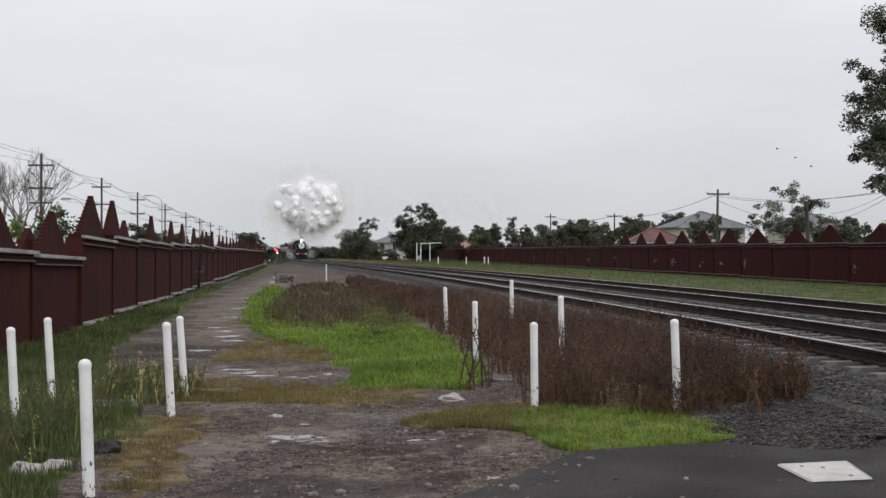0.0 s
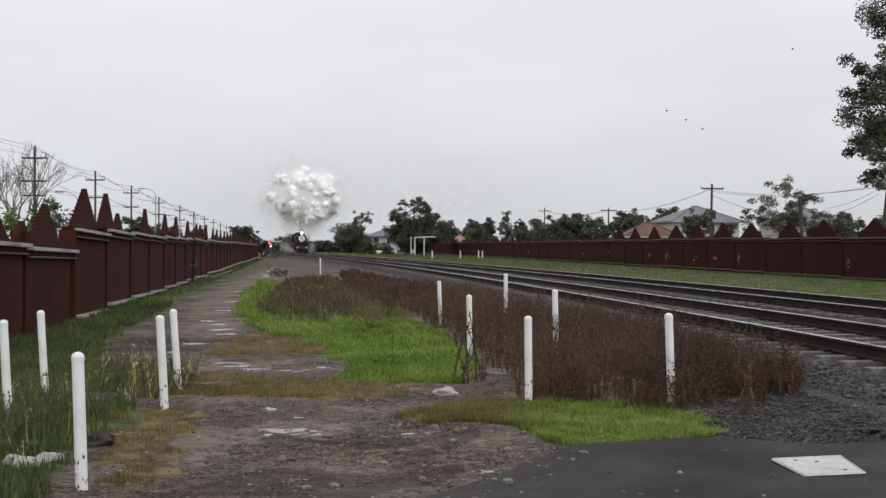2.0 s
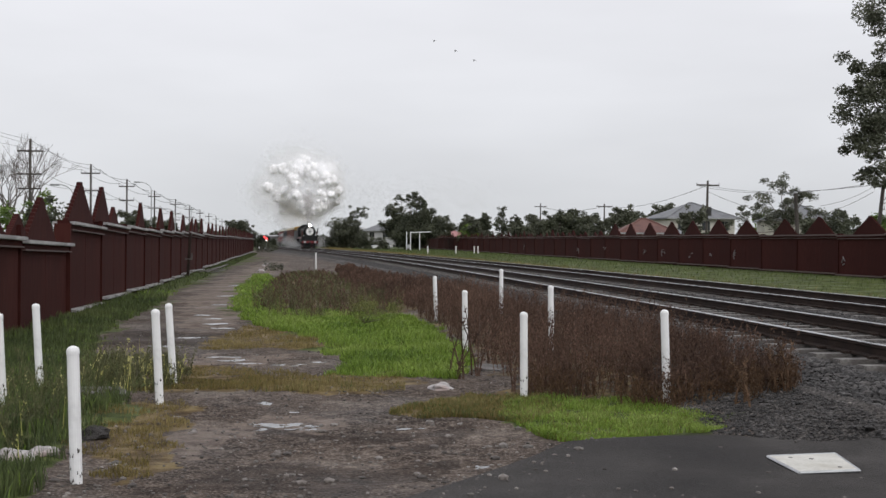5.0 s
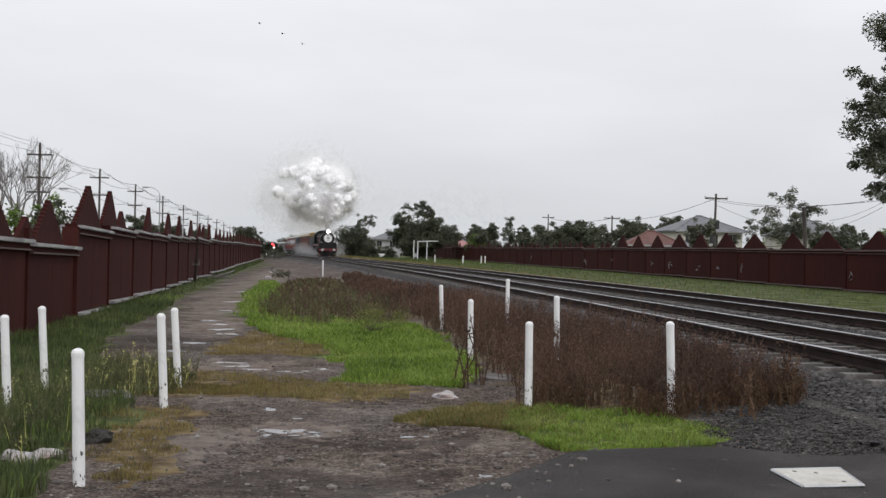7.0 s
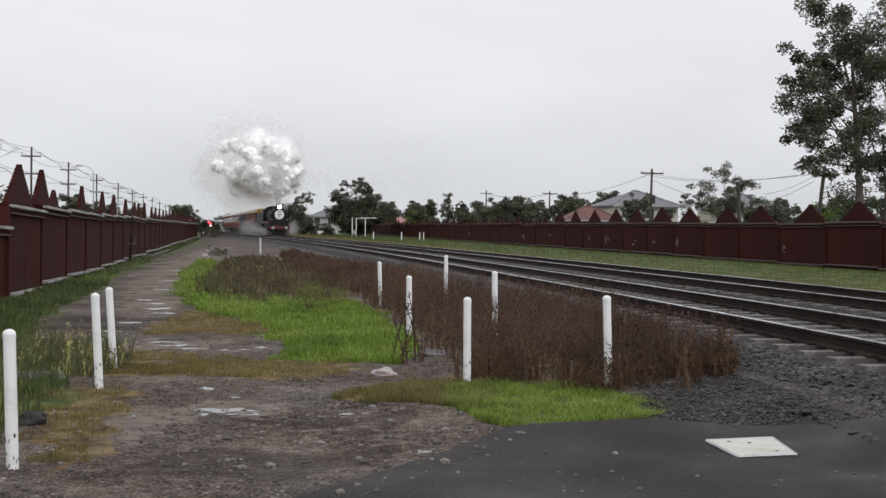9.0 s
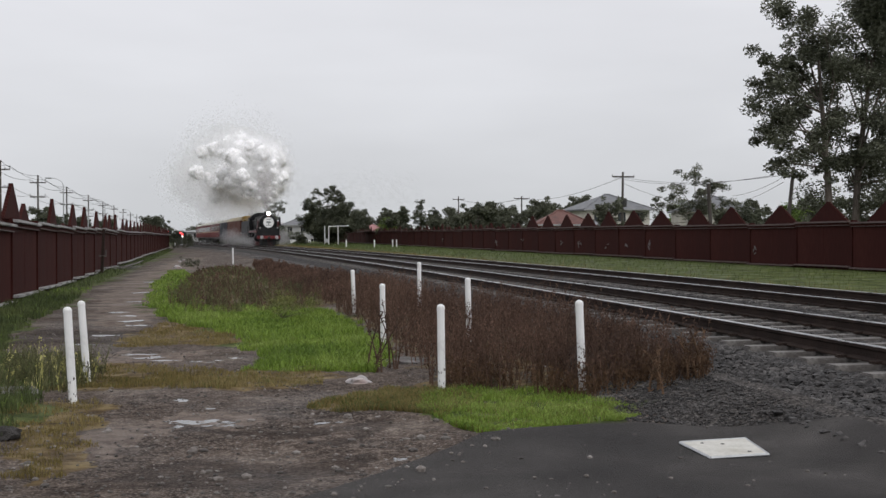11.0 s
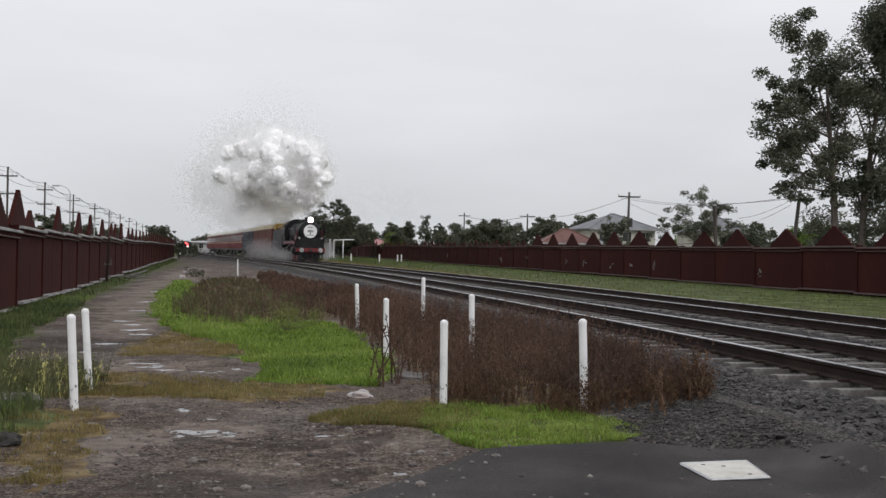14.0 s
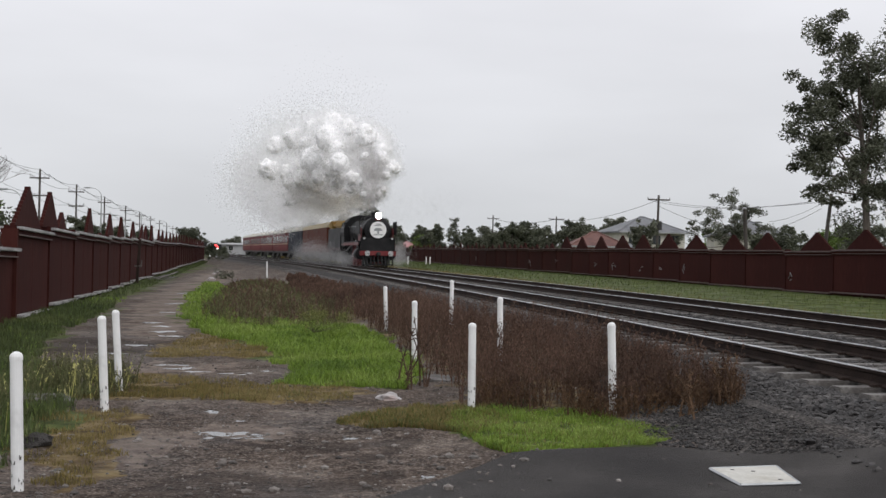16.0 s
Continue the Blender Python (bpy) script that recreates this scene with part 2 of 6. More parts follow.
M_WALLCREAM = material("cream_render", [(0.48, 0.46, 0.4), (0.58, 0.56, 0.5), (0.64, 0.62, 0.56)], 0.8, 0.8, 15, 0.1)
M_BRICKRED = material("brick_wall", [(0.2, 0.1, 0.07), (0.3, 0.16, 0.11)], 0.85, 1.0, 15, 0.2)
M_TILEGREY = material("grey_roof_tiles", [(0.10, 0.105, 0.115), (0.16, 0.165, 0.175), (0.2, 0.205, 0.215)], 0.6, 1.0, 12, 0.3)
M_TILERED = material("red_roof_tiles", [(0.09, 0.045, 0.04), (0.14, 0.07, 0.06), (0.18, 0.10, 0.085)], 0.7, 1.0, 12, 0.3)
M_PINKROOF = material("pink_roof_sheet", [(0.42, 0.2, 0.2), (0.5, 0.26, 0.26)], 0.6, 1.0, 12, 0.1)
M_PALEWALL = material("pale_far_wall", [(0.34, 0.34, 0.345), (0.45, 0.45, 0.455)], 0.7, 0.8, 10, 0.1)
M_CARWHITE = material("white_car_paint", [(0.66, 0.67, 0.68), (0.74, 0.75, 0.76)], 0.25, 1, 10, 0.0, gloss=0.5)
M_TYRE = material("tyre_rubber", [(0.015, 0.015, 0.015), (0.03, 0.03, 0.03)], 0.8, 5, 40, 0.1)
M_BIRD = material("dark_feathers", [(0.02, 0.02, 0.02), (0.05, 0.045, 0.04)], 0.8, 10, 60, 0.0)
M_WATER = material("puddle_water", [(0.03, 0.028, 0.026), (0.05, 0.046, 0.042)], 0.03, 1.0, 3.0, 0.0, gloss=0.6)
M_LAMP = glow_material("headlight_glow", (1.0, 0.97, 0.92), 9.0)
M_REDLAMP = glow_material("red_signal_glow", (1.0, 0.06, 0.06), 4.0)
M_WHITELAMP = glow_material("white_signal_glow", (1.0, 0.95, 0.95), 3.0)
M_THICKWHITE = material("thick_white_steam", [(0.96, 0.955, 0.96), (0.985, 0.98, 0.985), (0.99, 0.988, 0.99)], 1.0, 0.8, 3.0, 0.0, gloss=0.0)
# the white steam again, greyed: shade on the plume's underside put into colour
M_THICKSHADED = material("thick_shaded_steam", [(0.88, 0.87, 0.865), (0.92, 0.91, 0.905), (0.95, 0.94, 0.935)], 1.0, 0.8, 3.0, 0.0, gloss=0.0)
M_FLAKEWHITE = smoke_material("white_vapour_flakes", [(0.98, 0.975, 0.98), (0.998, 0.996, 0.998)], 0.34, 1.1, 0.8)
# flakes to match, greyed for the same painted underside shade
M_FLAKESHADED = smoke_material("shaded_vapour_flakes", [(0.92, 0.91, 0.905), (0.975, 0.97, 0.965)], 0.34, 1.1, 0.8)
M_FLAKEDARK = smoke_material("dark_vapour_flakes", [(0.55, 0.53, 0.525), (0.74, 0.72, 0.71)], 0.35, 1.1, 0.7)
M_FLAKEHAZE = smoke_material("thin_haze_flakes", [(0.82, 0.81, 0.805), (0.9, 0.89, 0.885)], 0.14, 1.1, 0.7)


# ---- building helpers ----
def part(name, bm, mat, parent=None, label="", smooth=False):
    """Links a bmesh as one mesh object, under a thing or a part."""
    me = bpy.data.meshes.new(name)
    bm.to_mesh(me)
    bm.free()
    if smooth:
        me.polygons.foreach_set("use_smooth", [True] * len(me.polygons))
    me.materials.append(mat)
    ob = new(name, me)
    ob.parent = parent
    return tagged(ob, label)


def shared(name, me, parent, m):
    """Another object on the same mesh."""
    ob = new(name, me)
    ob.parent = parent
    ob.matrix_basis = m
    return ob


def mesh_object(name, verts, faces, mat, parent=None, smooth=False):
    me = bpy.data.meshes.new(name)
    me.from_pydata([tuple(v) for v in verts], [], [tuple(int(i) for i in f) for f in faces])
    if smooth:
        me.polygons.foreach_set("use_smooth", [True] * len(me.polygons))
    me.materials.append(mat)
    ob = new(name, me)
    ob.parent = parent
    return ob


def thing(name, m, label, category, group="", kind=""):
    ob = new(name)
    ob.matrix_world = m
    ob.empty_display_size = 0.2
    return tagged(ob, label, category, group, kind)


def box(bm, x0, x1, y0, y1, z0, z1, bevel=0.0):
    r = bmesh.ops.create_cube(bm, size=1, matrix=Matrix.Translation(((x0 + x1) / 2, (y0 + y1) / 2, (z0 + z1) / 2)) @ Matrix.Diagonal((x1 - x0, y1 - y0, z1 - z0, 1)))
    if bevel:
        edges = {e for v in r["verts"] for e in v.link_edges}
        bmesh.ops.bevel(bm, geom=list(edges), offset=bevel, segments=2, affect="EDGES")


def boxed(*a, **k):
    bm = bmesh.new()
    box(bm, *a, **k)
    return bm


def tube(bm, a, b, r0, r1=None, sides=8, caps=True):
    """A tapered round bar from a to b."""
    a, b = Vector(a), Vector(b)
    r1 = r0 if r1 is None else r1
    q = (b - a).to_track_quat("Z", "Y").to_matrix()
    rings = []
    for p, r in ((a, r0), (b, r1)):
        rings.append([bm.verts.new(p + q @ Vector((r * math.cos(2 * math.pi * i / sides), r * math.sin(2 * math.pi * i / sides), 0))) for i in range(sides)])
    for i in range(sides):
        bm.faces.new((rings[0][i], rings[0][(i + 1) % sides], rings[1][(i + 1) % sides], rings[1][i]))
    if caps:
        bm.faces.new(rings[0][::-1]), bm.faces.new(rings[1])


def tubed(*a, **k):
    bm = bmesh.new()
    tube(bm, *a, **k)
    return bm


def lathe(bm, profile, sides=20, m=Matrix()):
    """A turned shape about z: profile rows of radius and height."""
    rings = [[bm.verts.new(m @ Vector((r * math.cos(2 * math.pi * i / sides), r * math.sin(2 * math.pi * i / sides), z))) for i in range(sides)] for r, z in profile]
    for a, b in zip(rings, rings[1:]):
        for i in range(sides):
            bm.faces.new((a[i], a[(i + 1) % sides], b[(i + 1) % sides], b[i]))
    bm.faces.new(rings[0][::-1]), bm.faces.new(rings[-1])


def lathed(*a, **k):
    bm = bmesh.new()
    lathe(bm, *a, **k)
    return bm


def prism(bm, outline, y0, y1):
    """An outline in x and z, drawn out along y."""
    a = [bm.verts.new((x, y0, z)) for x, z in outline]
    b = [bm.verts.new((x, y1, z)) for x, z in outline]
    for i in range(len(a)):
        j = (i + 1) % len(a)
        bm.faces.new((a[i], a[j], b[j], b[i]))
    bm.faces.new(a[::-1]), bm.faces.new(b)


def strip(name, sections, mat, parent=None, smooth=False, close=True):
    """A long body from like cross-sections, one after another."""
    k = len(sections[0])
    verts = [p for s in sections for p in s]
    faces = []
    for i in range(len(sections) - 1):
        for j in range(k if close else k - 1):
            a, b = i * k + j, i * k + (j + 1) % k
            faces.append((a, b, b + k, a + k))
    if close:
        faces += [tuple(range(k))[::-1], tuple(range(len(verts) - k, len(verts)))]
    return mesh_object(name, verts, faces, mat, parent, smooth)


# ---- the lie of the land ----
SEP, GAUGE = 3.95, 1.64


def near_rail(y):
    """The nearest rail: its x, its heading (dx/dy) and its height, for a y along the line."""
    u = (y - 20) / 100
    if u > 3.0:
        x3, t3 = 4.24 - 10.09 * 3 - 4.625 * 9 + 0.908 * 27, (-10.09 - 9.25 * 3 + 2.724 * 9) / 100
        return x3 + t3 * (y - 320), t3, 0.542 + 0.077 * 3
    return 4.24 - 10.09 * u - 4.625 * u * u + 0.908 * u**3, (-10.09 - 9.25 * u + 2.724 * u * u) / 100, 0.542 + 0.077 * u


def on_track(y, off, up=0.0):
    """A place off metres to the right of the nearest rail."""
    x, t, z = near_rail(y)
    c = 1 / math.sqrt(1 + t * t)
    return Vector((x + off * c, y - off * t * c, z + up))


def off_track(x, y):
    x0, t, z = near_rail(y)
    return (x - x0) / math.sqrt(1 + t * t), z


def ramp01(a, b, v):
    return min(max((v - a) / (b - a), 0.0), 1.0)


def land(x, y):
    """The height of the ground."""
    off, z = off_track(x, y)
    low = 0.035 * noise.noise((x * 0.5, y * 0.5, 0)) + (0.018 * noise.noise((x * 2.3, y * 2.3, 3)) if y < 18 else 0) + (0.014 * noise.noise((x * 6.3, y * 6.3, 3)) + 0.011 * noise.noise((x * 15, y * 15, 5)) if y < 17.5 else 0) if y < 120 else 0.0
    low *= ramp01(6.5, 10, y) * (1 - 0.75 * ramp01(24, 45, y))
    bed = z - 0.5
    right = 0.14 + 0.0028 * max(y - 45, 0)
    if off < 3:
        w = ramp01(-2.1 - 2.1 * ramp01(10.0, 13.5, y), -1.3, off)
        w = w * w * (3 - 2 * w)
        return low * (1 - w) + (z - 0.31 + low * 0.5) * w if off < -1.25 else bed
    w = ramp01(SEP + GAUGE + 1.3, SEP + GAUGE + 3.0, off)
    return (bed - 0.05) * (1 - w) + (right + low) * w


def inside(x, y, poly):
    hit = False
    for (x0, y0), (x1, y1) in zip(poly, poly[1:] + poly[:1]):
        if (y0 > y) != (y1 > y) and x < (x1 - x0) * (y - y0) / (y1 - y0) + x0:
            hit = not hit
    return hit


BRIGHT = [(-1.15, 15.2), (0.3, 14.6), (0.6, 17), (0.1, 22), (-0.4, 27), (-3, 29), (-4.6, 29), (-3.4, 24), (-2, 21), (-1.6, 18.6), (-1.1, 17)]
BRIGHTFAR = [(-4.7, 29), (-3.6, 30), (-6.0, 48), (-8.2, 62), (-8.8, 62), (-6.8, 44)]
FRONT = [(0.8, 12.8), (1.3, 13.2), (1.6, 12.8), (2.3, 12.2), (2.6, 10.8), (1.9, 10.25), (1.1, 9.8), (0.75, 10.4), (0.62, 11.4)]
FRONTDRY = [(-0.4, 12.0), (0.3, 13.3), (1.1, 13.6), (1.3, 12.2), (0.9, 10.9), (0.5, 11.0), (0.0, 11.2)]
DRYSTRIP = [(-3.3, 13.3), (-0.3, 13.4), (-0.4, 15.0), (-1.4, 15.2), (-3.4, 16.0)]
DRYBED = [(-2.6, 9.5), (-1.9, 8.2), (-2.1, 11.2), (-2.8, 12.6), (-3.2, 11.5)]
DRYMID = [(-3.5, 18.5), (-1.7, 19.0), (-2.2, 21.5), (-3.6, 24)]
LEFTGREEN = [(-2.5, 7), (-2.75, 9.5), (-3.0, 12), (-3.3, 14), (-3.6, 15), (-4.5, 16.3), (-5.3, 19.5), (-5.6, 21.5), (-6.1, 24), (-6.7, 29.6), (-7.7, 36), (-9.1, 48), (-13.4, 85), (-19, 140), (-22, 140), (-14, 78), (-9.5, 40), (-7.3, 22), (-6.2, 12), (-5, 7)]
VERGE = None
WEEDS = [(0.95, 13.4), (2.2, 12.2), (3.3, 12.0), (3.8, 12.6), (3.8, 14), (3.3, 17), (2.6, 21), (1.0, 33), (-1.7, 52), (-5.2, 75), (-5.6, 72), (-3.0, 45), (-0.4, 29), (0.2, 22), (0.75, 17)]
SCRUB = [(-3.6, 26), (-1.2, 26.5), (-0.6, 30), (-2.4, 42), (-5.6, 66), (-7.6, 64), (-5.6, 42), (-4.4, 30)]


MUD = [[(-5.4, 19.4), (-3.4, 19.2), (-3.3, 21.8), (-5.4, 22.2)], [(-2.2, 10.2), (0.2, 10.0), (0.2, 10.5), (-2.2, 10.8)], [(-1.9, 8.0), (0.1, 8.3), (0.2, 9.3), (-1.2, 9.0)], [(-2.2, 18.0), (-0.9, 18.2), (-1.0, 19.2), (-2.3, 19.4)]]
SILT = [[(-2.15, 9.1), (-1.75, 9.0), (-1.55, 10.4), (-1.9, 11.0), (-2.2, 10.2)], [(-1.7, 10.6), (-0.8, 10.5), (-0.7, 11.3), (-1.6, 11.5)], [(-3.4, 15.9), (-2.2, 16.0), (-2.1, 17.6), (-3.6, 17.8)], [(-4.9, 22.8), (-3.7, 22.8), (-4.5, 30), (-5.8, 30)], [(-5.9, 29), (-4.4, 29), (-7.6, 60), (-12, 104), (-14, 104), (-9.9, 60), (-7.2, 36)]]


def zones(x, y):
    """How green, how dry and how stony the ground is."""
    j = 0.35 * noise.noise((x * 1.3, y * 1.3, 7)) * min(1 + y / 40, 3)
    px, py = x + j, y + 2 * j
    off, _ = off_track(x, y)
    if abs(x) > 60 or y > 200 or y < 3:
        return (0.75 if off > SEP + GAUGE + 2.4 or x < -7.4 - 0.12 * (y - 20) else 0.0), 0.0, (1.0 if -2.4 < off < 8.5 else 0.0), 0.0, 0.0
    green = 1.0 if any(inside(px, py, p) for p in (BRIGHT, FRONT, LEFTGREEN, BRIGHTFAR)) else 0.0
    dry = 1.0 if any(inside(px, py, p) for p in (FRONTDRY, DRYSTRIP, DRYMID, DRYBED)) else 0.0
    stony = 1.0 if off > -2.4 and off < 8.5 else 0.0
    if inside(px, py, WEEDS) or inside(px, py, SCRUB):
        dry = max(dry, 0.5)
    if off > SEP + GAUGE + 2.4 + j or x < -7.4 - 0.12 * (y - 20):
        green, stony = 0.75 + j * 0.3, 0.0
        if SEP + GAUGE + 2.4 < off < SEP + GAUGE + 4.4:
            dry = 0.8
    mud = silt = 0.0
    if -15 < x < 1 and 7 < y < 106:
        mud = 0.75 if any(inside(px, py, p) for p in MUD) else 0.0
        silt = 0.75 if any(inside(px, py, p) for p in SILT) else 0.0
    return green, dry, stony, mud, silt


def ground_material():
    m = bpy.data.materials.new("wet_soil_and_turf")
    m.use_nodes = True
    n, l = m.node_tree.nodes, m.node_tree.links
    b = n["Principled BSDF"]
    co = n.new("ShaderNodeTexCoord").outputs["Object"]

    def tex(scale, detail=5):
        t = n.new("ShaderNodeTexNoise")
        t.inputs["Scale"].default_value, t.inputs["Detail"].default_value = scale, detail
        l.new(co, t.inputs["Vector"])
        return t.outputs[0]

    def ramp(src, stops):
        r = n.new("ShaderNodeValToRGB")
        e = r.color_ramp.elements
        e[0].position, e[0].color = stops[0][0], (*stops[0][1], 1)
        e[1].position, e[1].color = stops[-1][0], (*stops[-1][1], 1)
        for p, c in stops[1:-1]:
            e.new(p).color = (*c, 1)
        l.new(src, r.inputs[0])
        return r.outputs[0]

    def mix(f, a, c):
        x = n.new("ShaderNodeMixRGB")
        l.new(f, x.inputs[0]), l.new(a, x.inputs[1]), l.new(c, x.inputs[2])
        return x.outputs[0]

    def attr(name):
        a = n.new("ShaderNodeAttribute")
        a.attribute_name = name
        return a.outputs["Fac"]

    def rough_edge(src):
        r = n.new("ShaderNodeMath")
        r.operation = "MULTIPLY_ADD"
        l.new(tex(7, 6), r.inputs[0])
        r.inputs[1].default_value = 0.9
        s = n.new("ShaderNodeMath")
        s.operation = "SUBTRACT"
        l.new(src, s.inputs[0])
        s.inputs[1].default_value = 0.45
        l.new(s.outputs[0], r.inputs[2])
        k = n.new("ShaderNodeMapRange")
        k.inputs["From Min"].default_value, k.inputs["From Max"].default_value = 0.3, 0.6
        l.new(r.outputs[0], k.inputs[0])
        return k.outputs[0]

    soil = ramp(tex(0.75, 10), [(0.36, (0.024, 0.0175, 0.014)), (0.46, (0.06, 0.044, 0.035)), (0.56, (0.108, 0.08, 0.064)), (0.68, (0.22, 0.18, 0.15))])
    clods = ramp(tex(7, 9), [(0.38, (0.01, 0.008, 0.007)), (0.48, (0.06, 0.045, 0.037)), (0.56, (0.12, 0.094, 0.078)), (0.66, (0.27, 0.225, 0.19))])
    speck = ramp(tex(40, 4), [(0.42, (0.01, 0.008, 0.007)), (0.51, (0.06, 0.047, 0.04)), (0.62, (0.27, 0.235, 0.208))])
    for over, f in ((clods, 0.5), (speck, 0.4)):
        c = n.new("ShaderNodeMixRGB")
        c.inputs[0].default_value = f
        l.new(soil, c.inputs[1]), l.new(over, c.inputs[2])
        soil = c.outputs[0]
    mud = ramp(tex(3, 8), [(0.35, (0.012, 0.009, 0.008)), (0.6, (0.035, 0.026, 0.022))])
    silt = ramp(tex(5, 8), [(0.35, (0.11, 0.083, 0.07)), (0.6, (0.24, 0.195, 0.165))])
    for patch, name in ((mud, "mud"), (silt, "silt")):
        part_way = n.new("ShaderNodeMath")
        part_way.operation = "MULTIPLY"
        part_way.inputs[1].default_value = 0.55
        l.new(rough_edge(attr(name)), part_way.inputs[0])
        soil = mix(part_way.outputs[0], soil, patch)
    turf = ramp(tex(2.5, 7), [(0.35, (0.03, 0.036, 0.014)), (0.5, (0.062, 0.08, 0.025)), (0.65, (0.115, 0.13, 0.045))])
    straw = ramp(tex(4, 7), [(0.35, (0.05, 0.035, 0.02)), (0.5, (0.11, 0.078, 0.04)), (0.65, (0.19, 0.145, 0.075))])
    grit = ramp(tex(38, 5), [(0.38, (0.016, 0.0145, 0.014)), (0.5, (0.052, 0.047, 0.044)), (0.66, (0.14, 0.13, 0.122))])
    colour = mix(rough_edge(attr("stony")), soil, grit)
    colour = mix(rough_edge(attr("dry")), colour, straw)
    colour = mix(rough_edge(attr("green")), colour, turf)
    l.new(colour, b.inputs["Base Color"])
    wet = n.new("ShaderNodeMapRange")
    wet.inputs["From Min"].default_value, wet.inputs["From Max"].default_value = 0.4, 0.62
    wet.inputs["To Min"].default_value, wet.inputs["To Max"].default_value = 0.6, 1.0
    l.new(tex(0.7, 6), wet.inputs[0]), l.new(wet.outputs[0], b.inputs["Roughness"])
    b.inputs["Specular IOR Level"].default_value = 0.08
    bp = n.new("ShaderNodeBump")
    bp.inputs["Strength"].default_value, bp.inputs["Distance"].default_value = 0.8, 0.04
    l.new(tex(18, 8), bp.inputs["Height"]), l.new(bp.outputs[0], b.inputs["Normal"])
    return m


def graded(stops):
    out = []
    for (a, b, step) in stops:
        out += list(np.arange(a, b, step))
    return out + [stops[-1][1]]


def make_ground():
    xs = graded([(-3000, -200, 350), (-200, -40, 16), (-40, -14, 2), (-14, -7, 0.4), (-7, -4, 0.13), (-4, 4, 0.085), (4, 6, 0.13), (6, 14, 0.4), (14, 40, 2), (40, 200, 16), (200, 3000, 350)])
    ys = graded([(-400, -20, 95), (-20, 5, 2.5), (5, 7, 0.11), (7, 14, 0.075), (14, 18, 0.11), (18, 32, 0.22), (32, 70, 0.7), (70, 140, 2), (140, 400, 10), (400, 3400, 300)])
    verts = [(x, y, land(x, y)) for y in ys for x in xs]
    k = len(xs)
    faces = [(j * k + i, j * k + i + 1, (j + 1) * k + i + 1, (j + 1) * k + i) for j in range(len(ys) - 1) for i in range(k - 1)]
    ob = mesh_object("ground", verts, faces, ground_material(), smooth=True)
    z = np.array([zones(v[0], v[1]) for v in verts], dtype=np.float32)
    for i, name in enumerate(("green", "dry", "stony", "mud", "silt")):
        ob.data.attributes.new(name, "FLOAT", "POINT").data.foreach_set("value", z[:, i].copy())
    tagged(ob, "wet dirt track, gravel and turf", "ground", kind="structure")


make_ground()


# ---- asphalt and pit cover ----
def make_asphalt():
    edge = [(-1.1, 6.2), (-0.35, 7.4), (0.13, 8.17), (0.45, 8.75), (0.74, 9.25), (1.05, 9.75), (1.4, 10.02), (1.9, 10.22), (2.43, 10.28), (2.85, 10.15), (3.2, 9.95), (3.5, 9.6), (3.8, 9.2), (4.5, 8.9), (5.2, 8.9), (7.5, 8.9)]
    secs = []
    for i, (x, y) in enumerate(edge):
        row = []
        for k in range(26):
            f = k / 25
            yy = y + (-12 - y) * f**2.2
            up = max(0.035, 0.0) - (0.06 if k == 0 else 0)
            row.append((x, yy + (0.05 * noise.noise((x * 6, 1, 1)) if k < 2 else 0), max(land(x, yy), -0.02 if yy < 9 else -9) + up))
        secs.append(row)
    ob = strip("asphalt_road", secs, M_ASPHALT, close=False, smooth=True)
    tagged(ob, "wet dark grey asphalt apron with a curved edge", "road", kind="structure")


make_asphalt()


def make_pit_cover():
    m = pose(2.76, 8.95, land(2.76, 8.95) + 0.038)
    t = thing("pit_cover", m, "pale concrete pit cover set in the asphalt", "pit cover")
    # the four corners, in the thing's space
    cs = [(-0.27, 0.27), (0.28, 0.41), (0.225, -0.285), (-0.226, -0.39)]
    bm = bmesh.new()
    lo = [bm.verts.new((x * 0.96, y * 0.96, -0.03)) for x, y in cs]
    hi = [bm.verts.new((x * 0.96, y * 0.96, 0.006)) for x, y in cs]
    bm.faces.new(lo), bm.faces.new(hi[::-1])
    for i in range(4):
        bm.faces.new((lo[i], hi[i], hi[(i + 1) % 4], lo[(i + 1) % 4]))
    bmesh.ops.recalc_face_normals(bm, faces=bm.faces)
    part("slab", bm, M_COVER, t)
    for i in range(4):
        a, b = Vector((*cs[i], 0)), Vector((*cs[(i + 1) % 4], 0))
        bm = bmesh.new()
        tube(bm, a, b, 0.012, sides=4)
        part("frame_bar", bm, M_GALV, t, "worn metal frame bar")
    for x, y in ((-0.12, 0.2), (0.02, 0.15), (0.12, -0.18)):
        part("lifting_hole", lathed([(0.016, 0.0), (0.016, 0.009)], 10, Matrix.Translation((x, y, 0))), M_DARKIRON, t, "dark lifting hole")


make_pit_cover()


